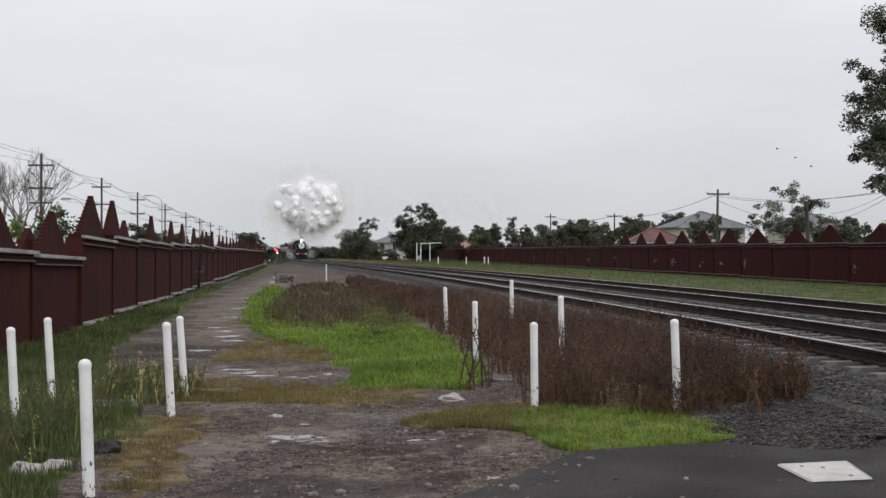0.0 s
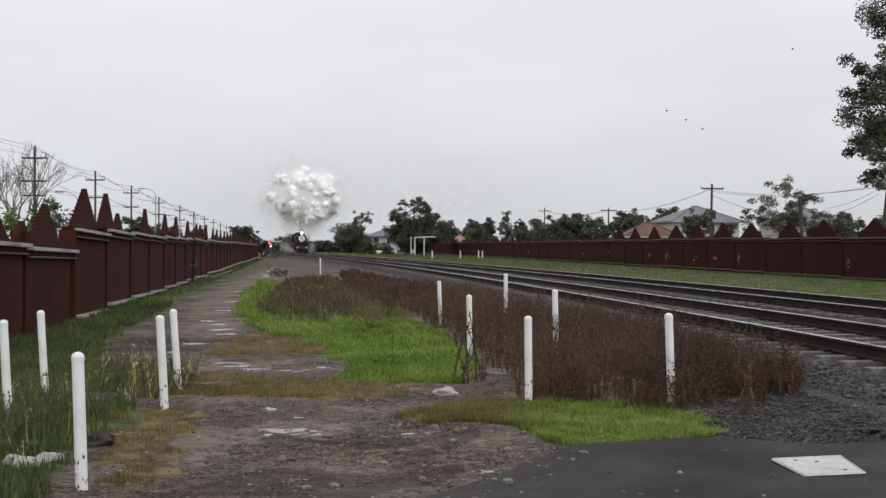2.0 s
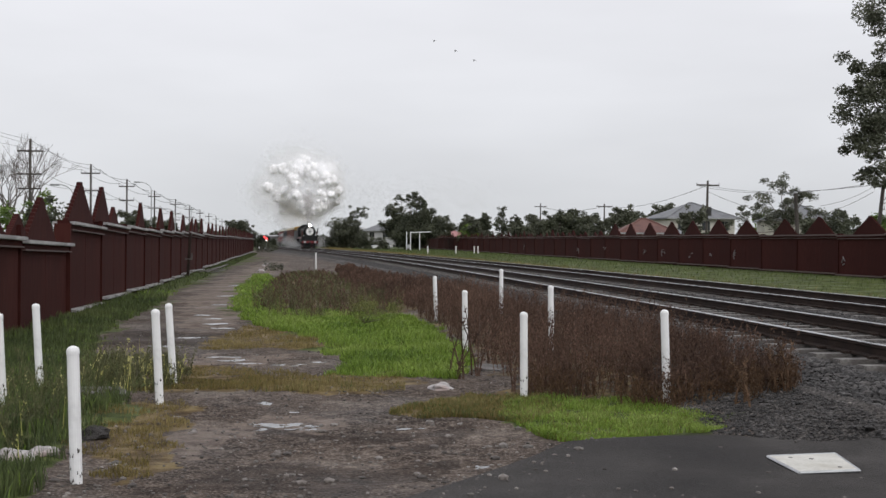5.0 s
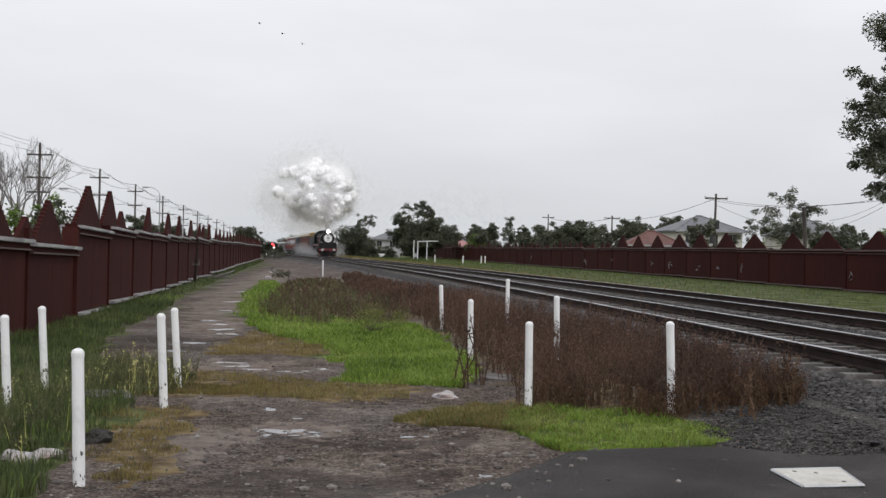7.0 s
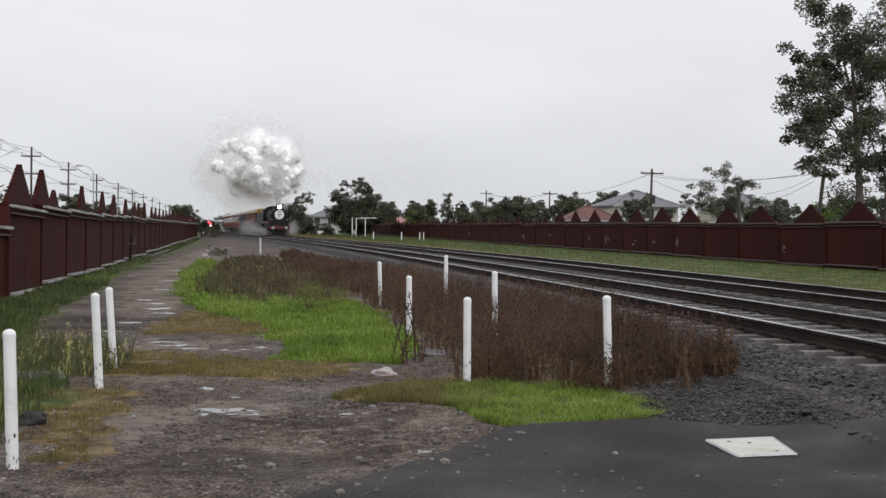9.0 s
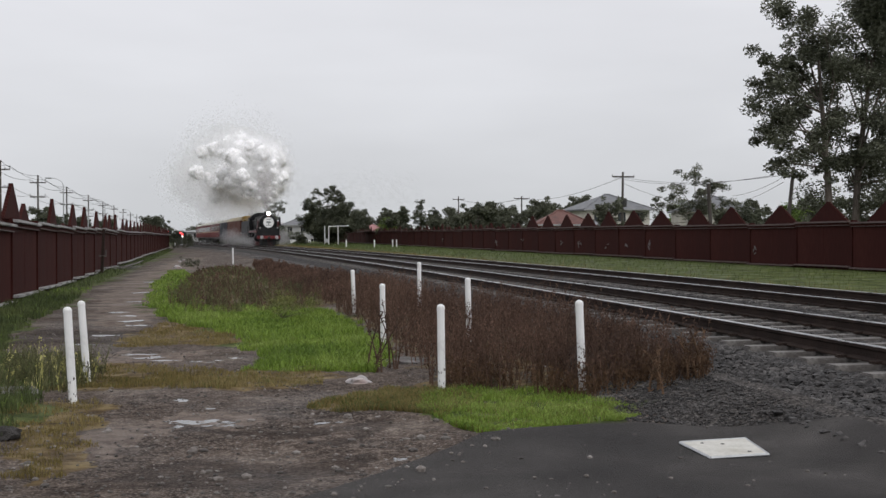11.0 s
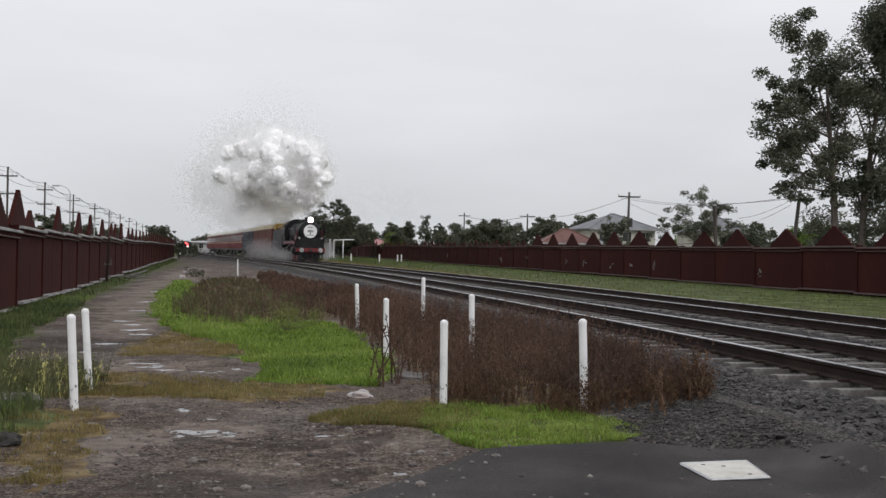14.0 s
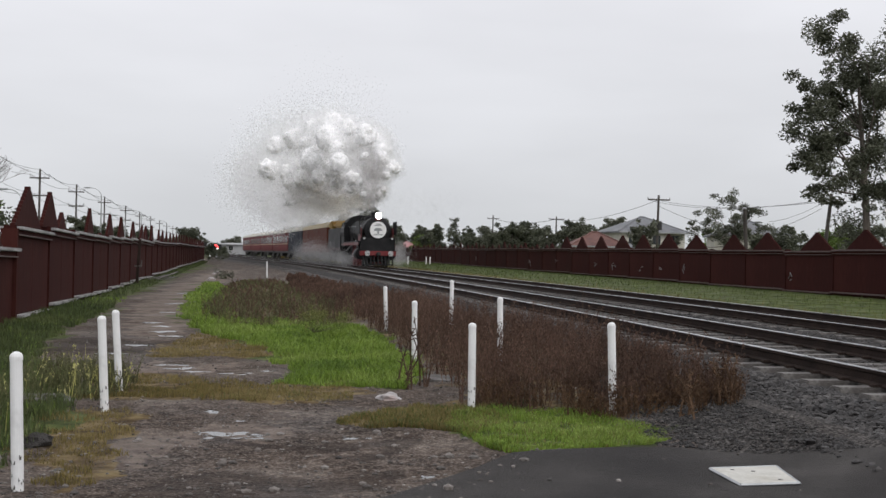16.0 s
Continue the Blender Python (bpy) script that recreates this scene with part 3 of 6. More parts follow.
# ---- ballast and tracks ----
def make_ballast():
    ys = graded([(2, 40, 1.0), (40, 120, 3), (120, 380, 8)])
    prof = [(-1.75, -0.5), (-1.1, -0.3), (-0.75, -0.225), (0.3, -0.195), (GAUGE - 0.3, -0.195), (GAUGE + 0.7, -0.19), (SEP - 0.7, -0.19), (SEP + 0.3, -0.172), (SEP + GAUGE - 0.3, -0.172), (SEP + GAUGE + 0.75, -0.15), (SEP + GAUGE + 1.35, -0.2), (SEP + GAUGE + 2.6, -0.62)]
    secs = []
    for y in ys:
        secs.append([tuple(on_track(y, o + (0.12 * noise.noise((y * 0.7, o, 2)) if i in (0, 1, 10, 11) else 0), z + 0.02 * noise.noise((y, o, 5)))) for i, (o, z) in enumerate(prof)])
    ob = strip("ballast_bed", secs, material("ballast", [(0.016, 0.015, 0.015), (0.045, 0.042, 0.041), (0.10, 0.096, 0.094)], 0.9, 6.0, 40, 0.6, gloss=0.05), close=False)
    tagged(ob, "dark grey crushed stone ballast under two tracks", "ballast", kind="structure")
    # loose stones on the near shoulder
    rng = random.Random(5)
    base = bmesh.new()
    bmesh.ops.create_icosphere(base, subdivisions=1, radius=1)
    bv = np.array([v.co[:] for v in base.verts])
    bf = np.array([[v.index for v in f.verts] for f in base.faces])
    base.free()
    jitter = np.random.default_rng(3)
    verts, faces, n = [], [], 0
    for _ in range(30000):
        y = 8 + 42 * rng.random() ** 1.7
        off = rng.choice((rng.uniform(-1.75, -0.5), rng.uniform(-1.6, -0.5), rng.uniform(-1.4, -0.5), rng.uniform(0.1, GAUGE - 0.1), rng.uniform(GAUGE + 0.3, SEP - 0.2), rng.uniform(SEP + 0.1, SEP + 1.4)))
        up = np.interp(off, [-1.75, -1.1, -0.75, 0.3], [-0.42, -0.3, -0.225, -0.19])
        p = on_track(y, off, float(up) + 0.005)
        s = rng.uniform(0.018, 0.044)
        sc = np.array([rng.uniform(0.7, 1.3), rng.uniform(0.7, 1.3), rng.uniform(0.5, 0.9)]) * s
        jig = 1 + 0.8 * (jitter.random((len(bv), 1)) - 0.5)
        verts.append(bv * sc * jig + np.array(p[:]))
        faces.append(bf + n)
        n += len(bv)
    st = mesh_object("ballast_stones", np.concatenate(verts), np.concatenate(faces), M_STONE)
    tagged(st, "loose angular grey ballast stones", "ballast stones", kind="stuff")


make_ballast()


def make_track(first, label):
    """Two rails on sleepers; first: metres from the nearest rail of all."""
    t = thing("railway_track", Matrix(), label, "railway track", "parallel tracks", kind="structure")
    ys = graded([(2, 60, 1.5), (60, 380, 6)])
    prof = [(-0.07, -0.155), (0.07, -0.155), (0.07, -0.14), (0.014, -0.12), (0.012, -0.05), (0.036, -0.035), (0.036, -0.004), (-0.036, -0.004), (-0.036, -0.035), (-0.012, -0.05), (-0.014, -0.12), (-0.07, -0.14)]
    for off in (first, first + GAUGE):
        r = strip("rail", [[tuple(on_track(y, off + o, z)) for o, z in prof] for y in ys], M_RAIL, t)
        strip("rail_head", [[tuple(on_track(y, off + o, z)) for o, z in ((-0.034, -0.003), (0.034, -0.003), (0.03, 0.003), (-0.03, 0.003))] for y in ys], M_RAILHEAD, r).name = "running_surface"
    # sleepers
    bm = boxed(-1.36, 1.36, -0.115, 0.115, -0.27, -0.157, bevel=0.012)
    one = part("sleeper", bm, M_SLEEPER, t)
    me = one.data
    rng = random.Random(int(first * 10))
    rest_v, rest_f, n = [], [], 0
    bv = np.array([v.co[:] for v in me.vertices])
    bf = [list(p.vertices) for p in me.polygons]
    y, i = 4.0, 0
    while y < 360:
        p, (_, th, _) = on_track(y, first + GAUGE / 2), near_rail(y)
        m = Matrix.Translation((p.x, p.y, p.z + rng.uniform(-0.012, 0.006))) @ Matrix.Rotation(-math.atan(th) + rng.gauss(0, 0.008), 4, "Z")
        m = m @ Matrix.Translation((rng.gauss(0, 0.03), 0, 0))
        if i == 0:
            one.matrix_basis = m
        elif i < 110:
            shared("sleeper", me, t, m)
        else:
            mm = np.array(m)
            rest_v.append(bv @ mm[:3, :3].T + mm[:3, 3])
            rest_f += [[k + n for k in f] for f in bf]
            n += len(bv)
        y += 0.68
        i += 1
    far = mesh_object("far_sleepers", np.concatenate(rest_v), rest_f, M_SLEEPER, t)
    tagged(far, kind="stuff")
    # clips along the rails, near by
    bm = boxed(-0.05, 0.05, -0.05, 0.05, -0.158, -0.125, bevel=0.006)
    clip = part("rail_clip", bm, M_RAIL, t)
    first_clip = True
    for k in range(36):
        yy = 6 + 0.68 * k
        for off in (first - 0.1, first + 0.1, first + GAUGE - 0.1, first + GAUGE + 0.1):
            m = Matrix.Translation(on_track(yy, off))
            if first_clip:
                clip.matrix_basis, first_clip = m, False
            else:
                shared("rail_clip", clip.data, t, m)


make_track(0.0, "broad railway track with rusty rails on pale sleepers")
make_track(SEP, "second railway track with rusty rails on pale sleepers")


# ---- the two maroon fences ----
def gable_outline(w, h, steps, rng):
    """The outline of a stepped gable over a base of width w."""
    pts = [(-w / 2, 0)]
    for i in range(steps):
        f0, f1 = i / steps, (i + 1) / steps
        x0, x1 = -w / 2 * (1 - f0), -w / 2 * (1 - f1)
        pts += [(x0 + 0.02, h * f1 - 0.015), (x1, h * f1)]
    pts = pts[:-1] + [(-w * 0.02, h)]
    return pts + [(-x, z) for x, z in pts[::-1]]


GABLES = {0: [(0.5, 3.0, 0.8)], 1: [(0.03, 1.7, 0.45), (0.46, 3.0, 0.85)], 2: [(0.42, 3.7, 0.96)], 3: [(0.12, 2.8, 0.92), (0.58, 1.8, 0.5)], 4: [(0.93, 2.0, 0.86)], 5: [(0.6, 1.6, 0.12)], 6: [(0.29, 2.4, 0.82)], 7: [(0.25, 2.3, 0.85)], 8: [(0.5, 2.5, 0.8)], 9: [(0.65, 2.4, 0.75)]}


def make_fence(label, line, first, last, seed, tall, thick=0.16, face=1):
    """A wall of tall panels, each with a large stepped gable and small ones. line(y) gives x and the foot's height."""
    rng = random.Random(seed)
    f = thing("boundary_fence", Matrix(), label, "fence", "maroon fences", kind="structure")
    y, i = first, 0
    long = 4.87
    while y < last:
        (xa, za), (xb, zb) = line(y), line(y + long)
        turn = math.atan2(long, xb - xa)
        run = math.hypot(long, xb - xa)
        drop = -0.42 if (seed == 1 and i == 1) else (-0.3 if (seed == 1 and i == 0) else rng.uniform(-0.03, 0.05))
        m = Matrix.Translation((xa, y, (za + zb) / 2 + drop)) @ Matrix.Rotation(turn, 4, "Z") @ Matrix.Rotation(radians(0.8 if seed == 1 and y < 70 else 0.1), 4, "Y")
        body = boxed(0.01, run - 0.01, -thick / 2, thick / 2, -0.25 - drop, tall)
        # one broad sheet between the piers, with a shallow middle rib
        box(body, 0.12, run - 0.05, -thick / 2 - 0.005, thick / 2 + 0.005, 0.12, tall - 0.07)
        box(body, run * 0.5 - 0.04, run * 0.5 + 0.04, -thick / 2 - 0.009, thick / 2 + 0.009, 0.13, tall - 0.08)
        p = part("panel", body, M_MAROON, f)
        p.matrix_basis = m
        # the gables: place along the panel, width, height
        if seed == 1 and i in GABLES:
            tops = GABLES[i]
        elif seed == 1:
            tops = [(rng.uniform(0.2, 0.6), rng.uniform(2.0, 2.8), rng.uniform(0.7, 0.9))]
        elif y > 100:
            tops = [(rng.uniform(0.25, 0.5), run * 0.38, rng.uniform(0.35, 0.7)), (rng.uniform(0.7, 0.85), run * 0.25, rng.uniform(0.2, 0.4))]
        else:
            tops = [(rng.uniform(0.36, 0.5), run * rng.uniform(0.6, 0.75), rng.uniform(0.82, 0.95))]
        for shift, wide, high in tops:
            g = bmesh.new()
            prism(g, gable_outline(wide, high, 11, rng), -thick * 0.3, thick * 0.3)
            go = part("gable", g, M_MAROON, p)
            go.matrix_basis = Matrix.Translation((run * shift, 0.004 * (shift > 0.5), tall))
        lip = 0.17
        cap = part("cap_ledge", boxed(0.04, run - 0.04, -thick / 2 - lip, thick / 2 + lip, tall - 0.075, tall - 0.005, bevel=0.012), M_LEDGE if seed == 1 else M_MAROONLEDGE, p, "grey weathered ledge")
        part("cap_lip", boxed(0.05, run - 0.05, -thick / 2 - 0.11, thick / 2 + 0.11, tall - 0.2, tall - 0.172, bevel=0.006), M_MAROONLEDGE, p)
        part("cap_fillet", boxed(0.05, run - 0.05, -thick / 2 - 0.07, thick / 2 + 0.07, tall - 0.17, tall - 0.078), M_MAROON, p)
        part("base_ledge", boxed(0.02, run - 0.03, -thick / 2 - lip * 1.1, thick / 2 + lip * 1.1, 0.02, 0.085, bevel=0.012), M_LEDGE if seed == 1 else M_MAROONLEDGE, p, "grey weathered ledge")
        pier = part("pier", boxed(-0.07, 0.07, -thick / 2 - 0.05, thick / 2 + 0.05, -0.25 - drop, tall + (0.25 if drop < -0.2 else 0.02), bevel=0.01), M_MAROON, p)
        if seed == 1 and i == 1:
            part("pier", boxed(run - 0.16, run + 0.02, -thick / 2 - 0.09, thick / 2 + 0.09, -0.2, tall + 0.42), M_MAROON, p)
        y += long
        i += 1


M_MAROONLEDGE = material("dull_maroon_ledge", [(0.07, 0.045, 0.043), (0.11, 0.075, 0.07), (0.15, 0.11, 0.105)], 0.55, 1.5, 25, 0.2)


def left_line(y):
    return -7.1 - 0.12 * (y - 20), 0.06 + 0.0006 * (y - 20)


def right_line(y):
    return 21.0 - 0.12 * (y - 50), 0.2 + 0.003 * max(y - 50, 0)


make_fence("dark maroon fence of tall panels with stepped gables beside the dirt track", left_line, 16.9, 192, 1, 1.98)
make_fence("dark maroon fence of tall panels with stepped gables beyond the railway", right_line, 31.0, 290, 2, 1.98)


# ---- white marker posts ----
def make_posts():
    rows = [(2.29, 12.29, 0.7, 2.0), (0.96, 13.12, 0.5, 0.5), (1.67, 17.62, 0.5, 1.0), (0.47, 18.27, 0.4, 0.8), (1.4, 25.4, 0.3, 0.3), (0.04, 25.4, 0.8, 2.0), (-2.7, 12.14, -0.4, 3.0), (-2.98, 14.06, 0, 4.0), (-2.38, 8.25, 0.5, 2.0), (-4.14, 11.9, 0, 3.0), (-4.33, 13.6, 0.5, 3.5), (-7.14, 76, 0, 1)]
    first = None
    for x, y, ry, rx in rows:
        z0 = land(x, y)
        tall = 0.93
        m = Matrix.Translation((x, y, z0 - 0.02)) @ Matrix.Rotation(radians(-rx), 4, "Y") @ Matrix.Rotation(radians(-ry), 4, "X")
        # the foot moves so that the top stays over its place
        m = Matrix.Translation((math.sin(radians(rx)) * tall, -math.sin(radians(ry)) * tall * 0, 0)) @ m
        if y > 70:
            m = m @ Matrix.Diagonal((1, 1, 1.1, 1))
            m.translation.z -= 0.0
        if first is None or y > 70:
            t = thing("marker_post", m, "white painted round marker post with a domed cap", "post", "white marker posts")
            part("shaft", lathed([(0.04, 0.0), (0.041, 0.3), (0.04, tall - 0.055)], 16), M_WHITE, t, smooth=False)
            part("cap", lathed([(0.043, tall - 0.055), (0.043, tall - 0.03), (0.036, tall - 0.012), (0.018, tall), (0.004, tall + 0.003)], 16), M_WHITE, t)
            rng = random.Random(3)
            bm = bmesh.new()
            for _ in range(26):
                a, z, s = rng.uniform(0, 6.28), 0.02 + 0.22 * rng.random() ** 1.6, rng.uniform(0.006, 0.02)
                c = Vector((0.0415 * math.cos(a), 0.0415 * math.sin(a), z))
                tube(bm, c, c + Vector((rng.uniform(-0.004, 0.004), 0, s * 1.5)), s * 0.35, s * 0.1, 5)
            tagged(part("mud_splashes", bm, M_SCUFF, t, "dark mud splashes"), kind="stuff")
            first = first or t
        else:
            copy_thing(first, m)


make_posts()


# ---- grass and weeds ----
def spots(polys, count, rng, ymax=400, clump=0.55):
    """Random places within outlines, in loose clumps."""
    out = []
    for poly, share in polys:
        xs, ys = [p[0] for p in poly], [p[1] for p in poly]
        n, tries = 0, 0
        while n < count * share and tries < count * 40:
            tries += 1
            x, y = rng.uniform(min(xs), max(xs)), min(ys) + (min(max(ys), ymax) - min(ys)) * rng.random() ** 1.35
            j = 0.3 * noise.noise((x * 1.7, y * 1.7, 11))
            if inside(x + j, y + j * 2, poly) and noise.noise((x * 2.6, y * 2.6, 4)) + clump > rng.random() * 0.9:
                out.append((x, y))
                n += 1
    return out


def blades(name, places, tall, wide, mat, rng, label, lean=0.5):
    """Grass: bent tapering blades."""
    verts, faces = [], []
    for x, y in places:
        far = max(1.0, y / 16)
        patch = 0.8 + 0.6 * noise.noise((x * 0.9, y * 0.9, 9)) + 0.45 * noise.noise((x * 2.7, y * 2.7, 13))
        h, w = tall * rng.uniform(0.45, 1.15) * max(patch, 0.35), wide * rng.uniform(0.6, 1.3) * far
        a, b = rng.uniform(0, 6.283), rng.uniform(0, 6.283)
        ca, sa = math.cos(a) * w, math.sin(a) * w
        l = h * rng.random() * lean
        dx, dy = math.cos(b) * l, math.sin(b) * l
        z = land(x, y) - 0.01
        k = len(verts)
        verts += [(x - ca, y - sa, z), (x + ca, y + sa, z), (x + ca * 0.7 + dx * 0.4, y + sa * 0.7 + dy * 0.4, z + h * 0.6), (x - ca * 0.7 + dx * 0.4, y - sa * 0.7 + dy * 0.4, z + h * 0.6), (x + dx, y + dy, z + h)]
        faces += [(k, k + 1, k + 2, k + 3), (k + 3, k + 2, k + 4)]
    return tagged(mesh_object(name, verts, faces, mat), label, "grass", kind="stuff")


def weeds(name, places, tall, mat, rng, label, seeds=14, spreading=0.25, seed_size=0.0095, branches=4):
    """Dead or seeding weeds: upright branching stems set with small seed heads."""
    verts, faces = [], []

    def stem(p, q, w):
        k = len(verts)
        verts.extend([(p[0] - w, p[1], p[2]), (p[0] + w, p[1], p[2]), (q[0], q[1], q[2]), (p[0], p[1] - w, p[2]), (p[0], p[1] + w, p[2])])
        faces.extend([(k, k + 1, k + 2), (k + 3, k + 4, k + 2)])

    for x, y in places:
        far = max(1.0, y / 26)
        patch = 0.8 + 0.45 * noise.noise((x * 0.8, y * 0.8, 21)) + 0.35 * noise.noise((x * 2.1, y * 2.1, 23))
        h = tall * rng.uniform(0.3, 1.3) * max(patch, 0.35) * (1 - 0.6 * ramp01(24, 48, y))
        z = land(x, y) - 0.02
        dx, dy = rng.gauss(0, spreading) * h, rng.gauss(0, spreading) * h
        top = (x + dx, y + dy, z + h)
        stem((x, y, z), top, 0.005 * far)
        ends = [((x, y, z), top)]
        for _ in range(branches):
            f = rng.uniform(0.2, 0.75)
            p = (x + dx * f, y + dy * f, z + h * f)
            q = (p[0] + rng.gauss(0, 0.13) * h, p[1] + rng.gauss(0, 0.13) * h, p[2] + h * rng.uniform(0.15, 0.35))
            stem(p, q, 0.0035 * far)
            ends.append((p, q))
        for _ in range(seeds):
            p, q = rng.choice(ends)
            f = rng.uniform(0.35, 1.0)
            c = [p[i] + (q[i] - p[i]) * f + rng.gauss(0, 0.012) for i in range(3)]
            s = seed_size * far * rng.uniform(0.6, 1.4)
            k = len(verts)
            a = rng.uniform(0, 6.28)
            verts.extend([(c[0] - s * math.cos(a), c[1] - s * math.sin(a), c[2] - s * 0.6), (c[0] + s * math.cos(a), c[1] + s * math.sin(a), c[2] - s * 0.4), (c[0] + rng.gauss(0, s * 0.4), c[1] + rng.gauss(0, s * 0.4), c[2] + s * 1.5)])
            faces.append((k, k + 1, k + 2))
    return tagged(mesh_object(name, verts, faces, mat), label, "weeds", kind="stuff")


def grow():
    rng = random.Random(12)
    blades("lawn_grass", spots([(BRIGHT, 1.0), (BRIGHTFAR, 0.12)], 46000, rng), 0.13, 0.006, M_GRASS, rng, "bright wet green grass beside the track", 1.0)
    blades("front_grass", spots([(FRONT, 1.0)], 26000, rng), 0.075, 0.004, M_GRASS, rng, "bright green grass at the asphalt edge", 1.0)
    blades("dry_grass", spots([(FRONTDRY, 1.0), (DRYSTRIP, 0.8), (DRYMID, 0.3), (DRYBED, 0.22), (BRIGHT, 0.4), (FRONT, 0.2), (SCRUB, 0.25)], 15000, rng), 0.07, 0.004, M_GRASSDRY, rng, "flattened yellowed grass on the dirt")
    blades("olive_grass", spots([(FRONTDRY, 1.0), (DRYSTRIP, 0.15)], 3500, rng), 0.08, 0.004, M_GRASSDULL, rng, "olive grass among yellowed grass", 1.0)
    blades("long_grass", spots([(LEFTGREEN, 1.0)], 52000, rng, ymax=36, clump=0.4), 0.17, 0.0045, M_RANK, rng, "long rank green grass at the fence foot")
    blades("tuft_grass", spots([(LEFTGREEN, 1.0)], 5000, rng, ymax=40, clump=0.05), 0.16, 0.0045, M_GRASS, rng, "bright green grass tufts among rank grass")
    far = [(x, y) for x, y in ((left_line(yy)[0] + rng.uniform(0.2, 1.2), yy) for yy in (rng.uniform(32, 170) for _ in range(3500)))]
    blades("fence_grass", far, 0.2, 0.005, M_RANK, rng, "green grass along the far fence foot")
    verge = []
    for _ in range(16000):
        y = rng.uniform(24, 210)
        lo, hi = on_track(y, SEP + GAUGE + 2.6).x, right_line(y)[0]
        verge.append((lo + (hi - lo) * rng.random(), y))
    blades("verge_grass", verge, 0.16, 0.004, M_GRASSDULL, rng, "short green grass on the far verge")
    blades("verge_straw", [(on_track(y, SEP + GAUGE + rng.uniform(2.2, 4.4)).x, y) for y in (rng.uniform(24, 230) for _ in range(6500))], 0.3, 0.004, M_GRASSDRY, rng, "pale dry grass beside the far track")
    weeds("dead_weeds", spots([(WEEDS, 1.0)], 6200, rng, clump=0.75), 0.68, M_DOCK, rng, "dense dark brown dead weeds on the bank", 22, 0.13)
    weeds("scrub_weeds", spots([(SCRUB, 1.0)], 1300, rng, clump=0.15), 0.6, M_STALK, rng, "brown and grey-green scrubby weeds", 14, 0.15)
    weeds("scrub_dead_weeds", spots([(SCRUB, 1.0)], 900, rng, clump=0.1), 0.66, M_DOCK, rng, "dead brown weeds among green scrub", 14, 0.15)
    edge = [(0.9, 13.3), (2.2, 12.0), (3.3, 11.7), (3.7, 12.3), (3.3, 13), (2.3, 12.8), (1.2, 14.2)]
    weeds("edge_weeds", spots([(edge, 1.0)], 420, rng, clump=0.6), 0.36, M_RUST, rng, "low rusty dead weeds by the gravel", 14, 0.35)
    flowers = [(-3.4, 13.3), (-2.9, 13.0), (-2.8, 15), (-3.6, 16.5), (-4.2, 16), (-4.0, 13.6)]
    weeds("flowering_weeds", spots([(flowers, 1.0)], 420, rng, clump=0.6), 0.42, M_STALK, rng, "straggling green weeds with pale flowers", 8, 0.25)
    weeds("weed_flowers", spots([(flowers, 1.0)], 60, rng, clump=0.6), 0.46, M_FLOWER, rng, "small pale yellow weed flowers", 5, 0.25, 0.012, 1)
    near_left = [(-2.9, 7.5), (-3.0, 10), (-3.3, 12.5), (-4.5, 14), (-5.5, 13), (-4.2, 8)]
    weeds("rank_weeds", spots([(near_left, 1.0)], 420, rng, clump=0.4), 0.5, M_STALK, rng, "tall wiry green weeds in rank grass", 9, 0.2, 0.01, 4)
    weeds("rank_weed_flowers", spots([(near_left, 1.0)], 50, rng, clump=0.4), 0.42, M_FLOWER, rng, "small yellow flowers in rank grass", 4, 0.2, 0.009, 1)


M_RUST = leaf_material("rusty_dead_stems", [(0.07, 0.04, 0.022), (0.12, 0.07, 0.04), (0.17, 0.11, 0.07)], 0.4, 0.8, 0.15)
grow()


def leaf_cloud(verts, faces, c, r, n, size, rng, squash=0.75):
    """Leaves scattered in a rough clump about c."""
    for _ in range(n):
        v = Vector((rng.gauss(0, 1), rng.gauss(0, 1), rng.gauss(0, 1))).normalized() * r * rng.uniform(0.03, 1.0) ** 0.5
        v *= 1 + 0.3 * noise.noise(v * (1.4 / r) + Vector(c) * 0.37)
        v.z *= squash
        p = Vector(c) + v
        a = Vector((rng.gauss(0, 1), rng.gauss(0, 1), rng.gauss(0, 0.6))).normalized() * size * rng.uniform(0.6, 1.3)
        b = a.orthogonal().normalized() * size * 0.42
        b.rotate(Matrix.Rotation(rng.uniform(0, 6.28), 3, a))
        k = len(verts)
        verts.extend([p - a, p + b, p + a, p - b])
        faces.append((k, k + 1, k + 2, k + 3))


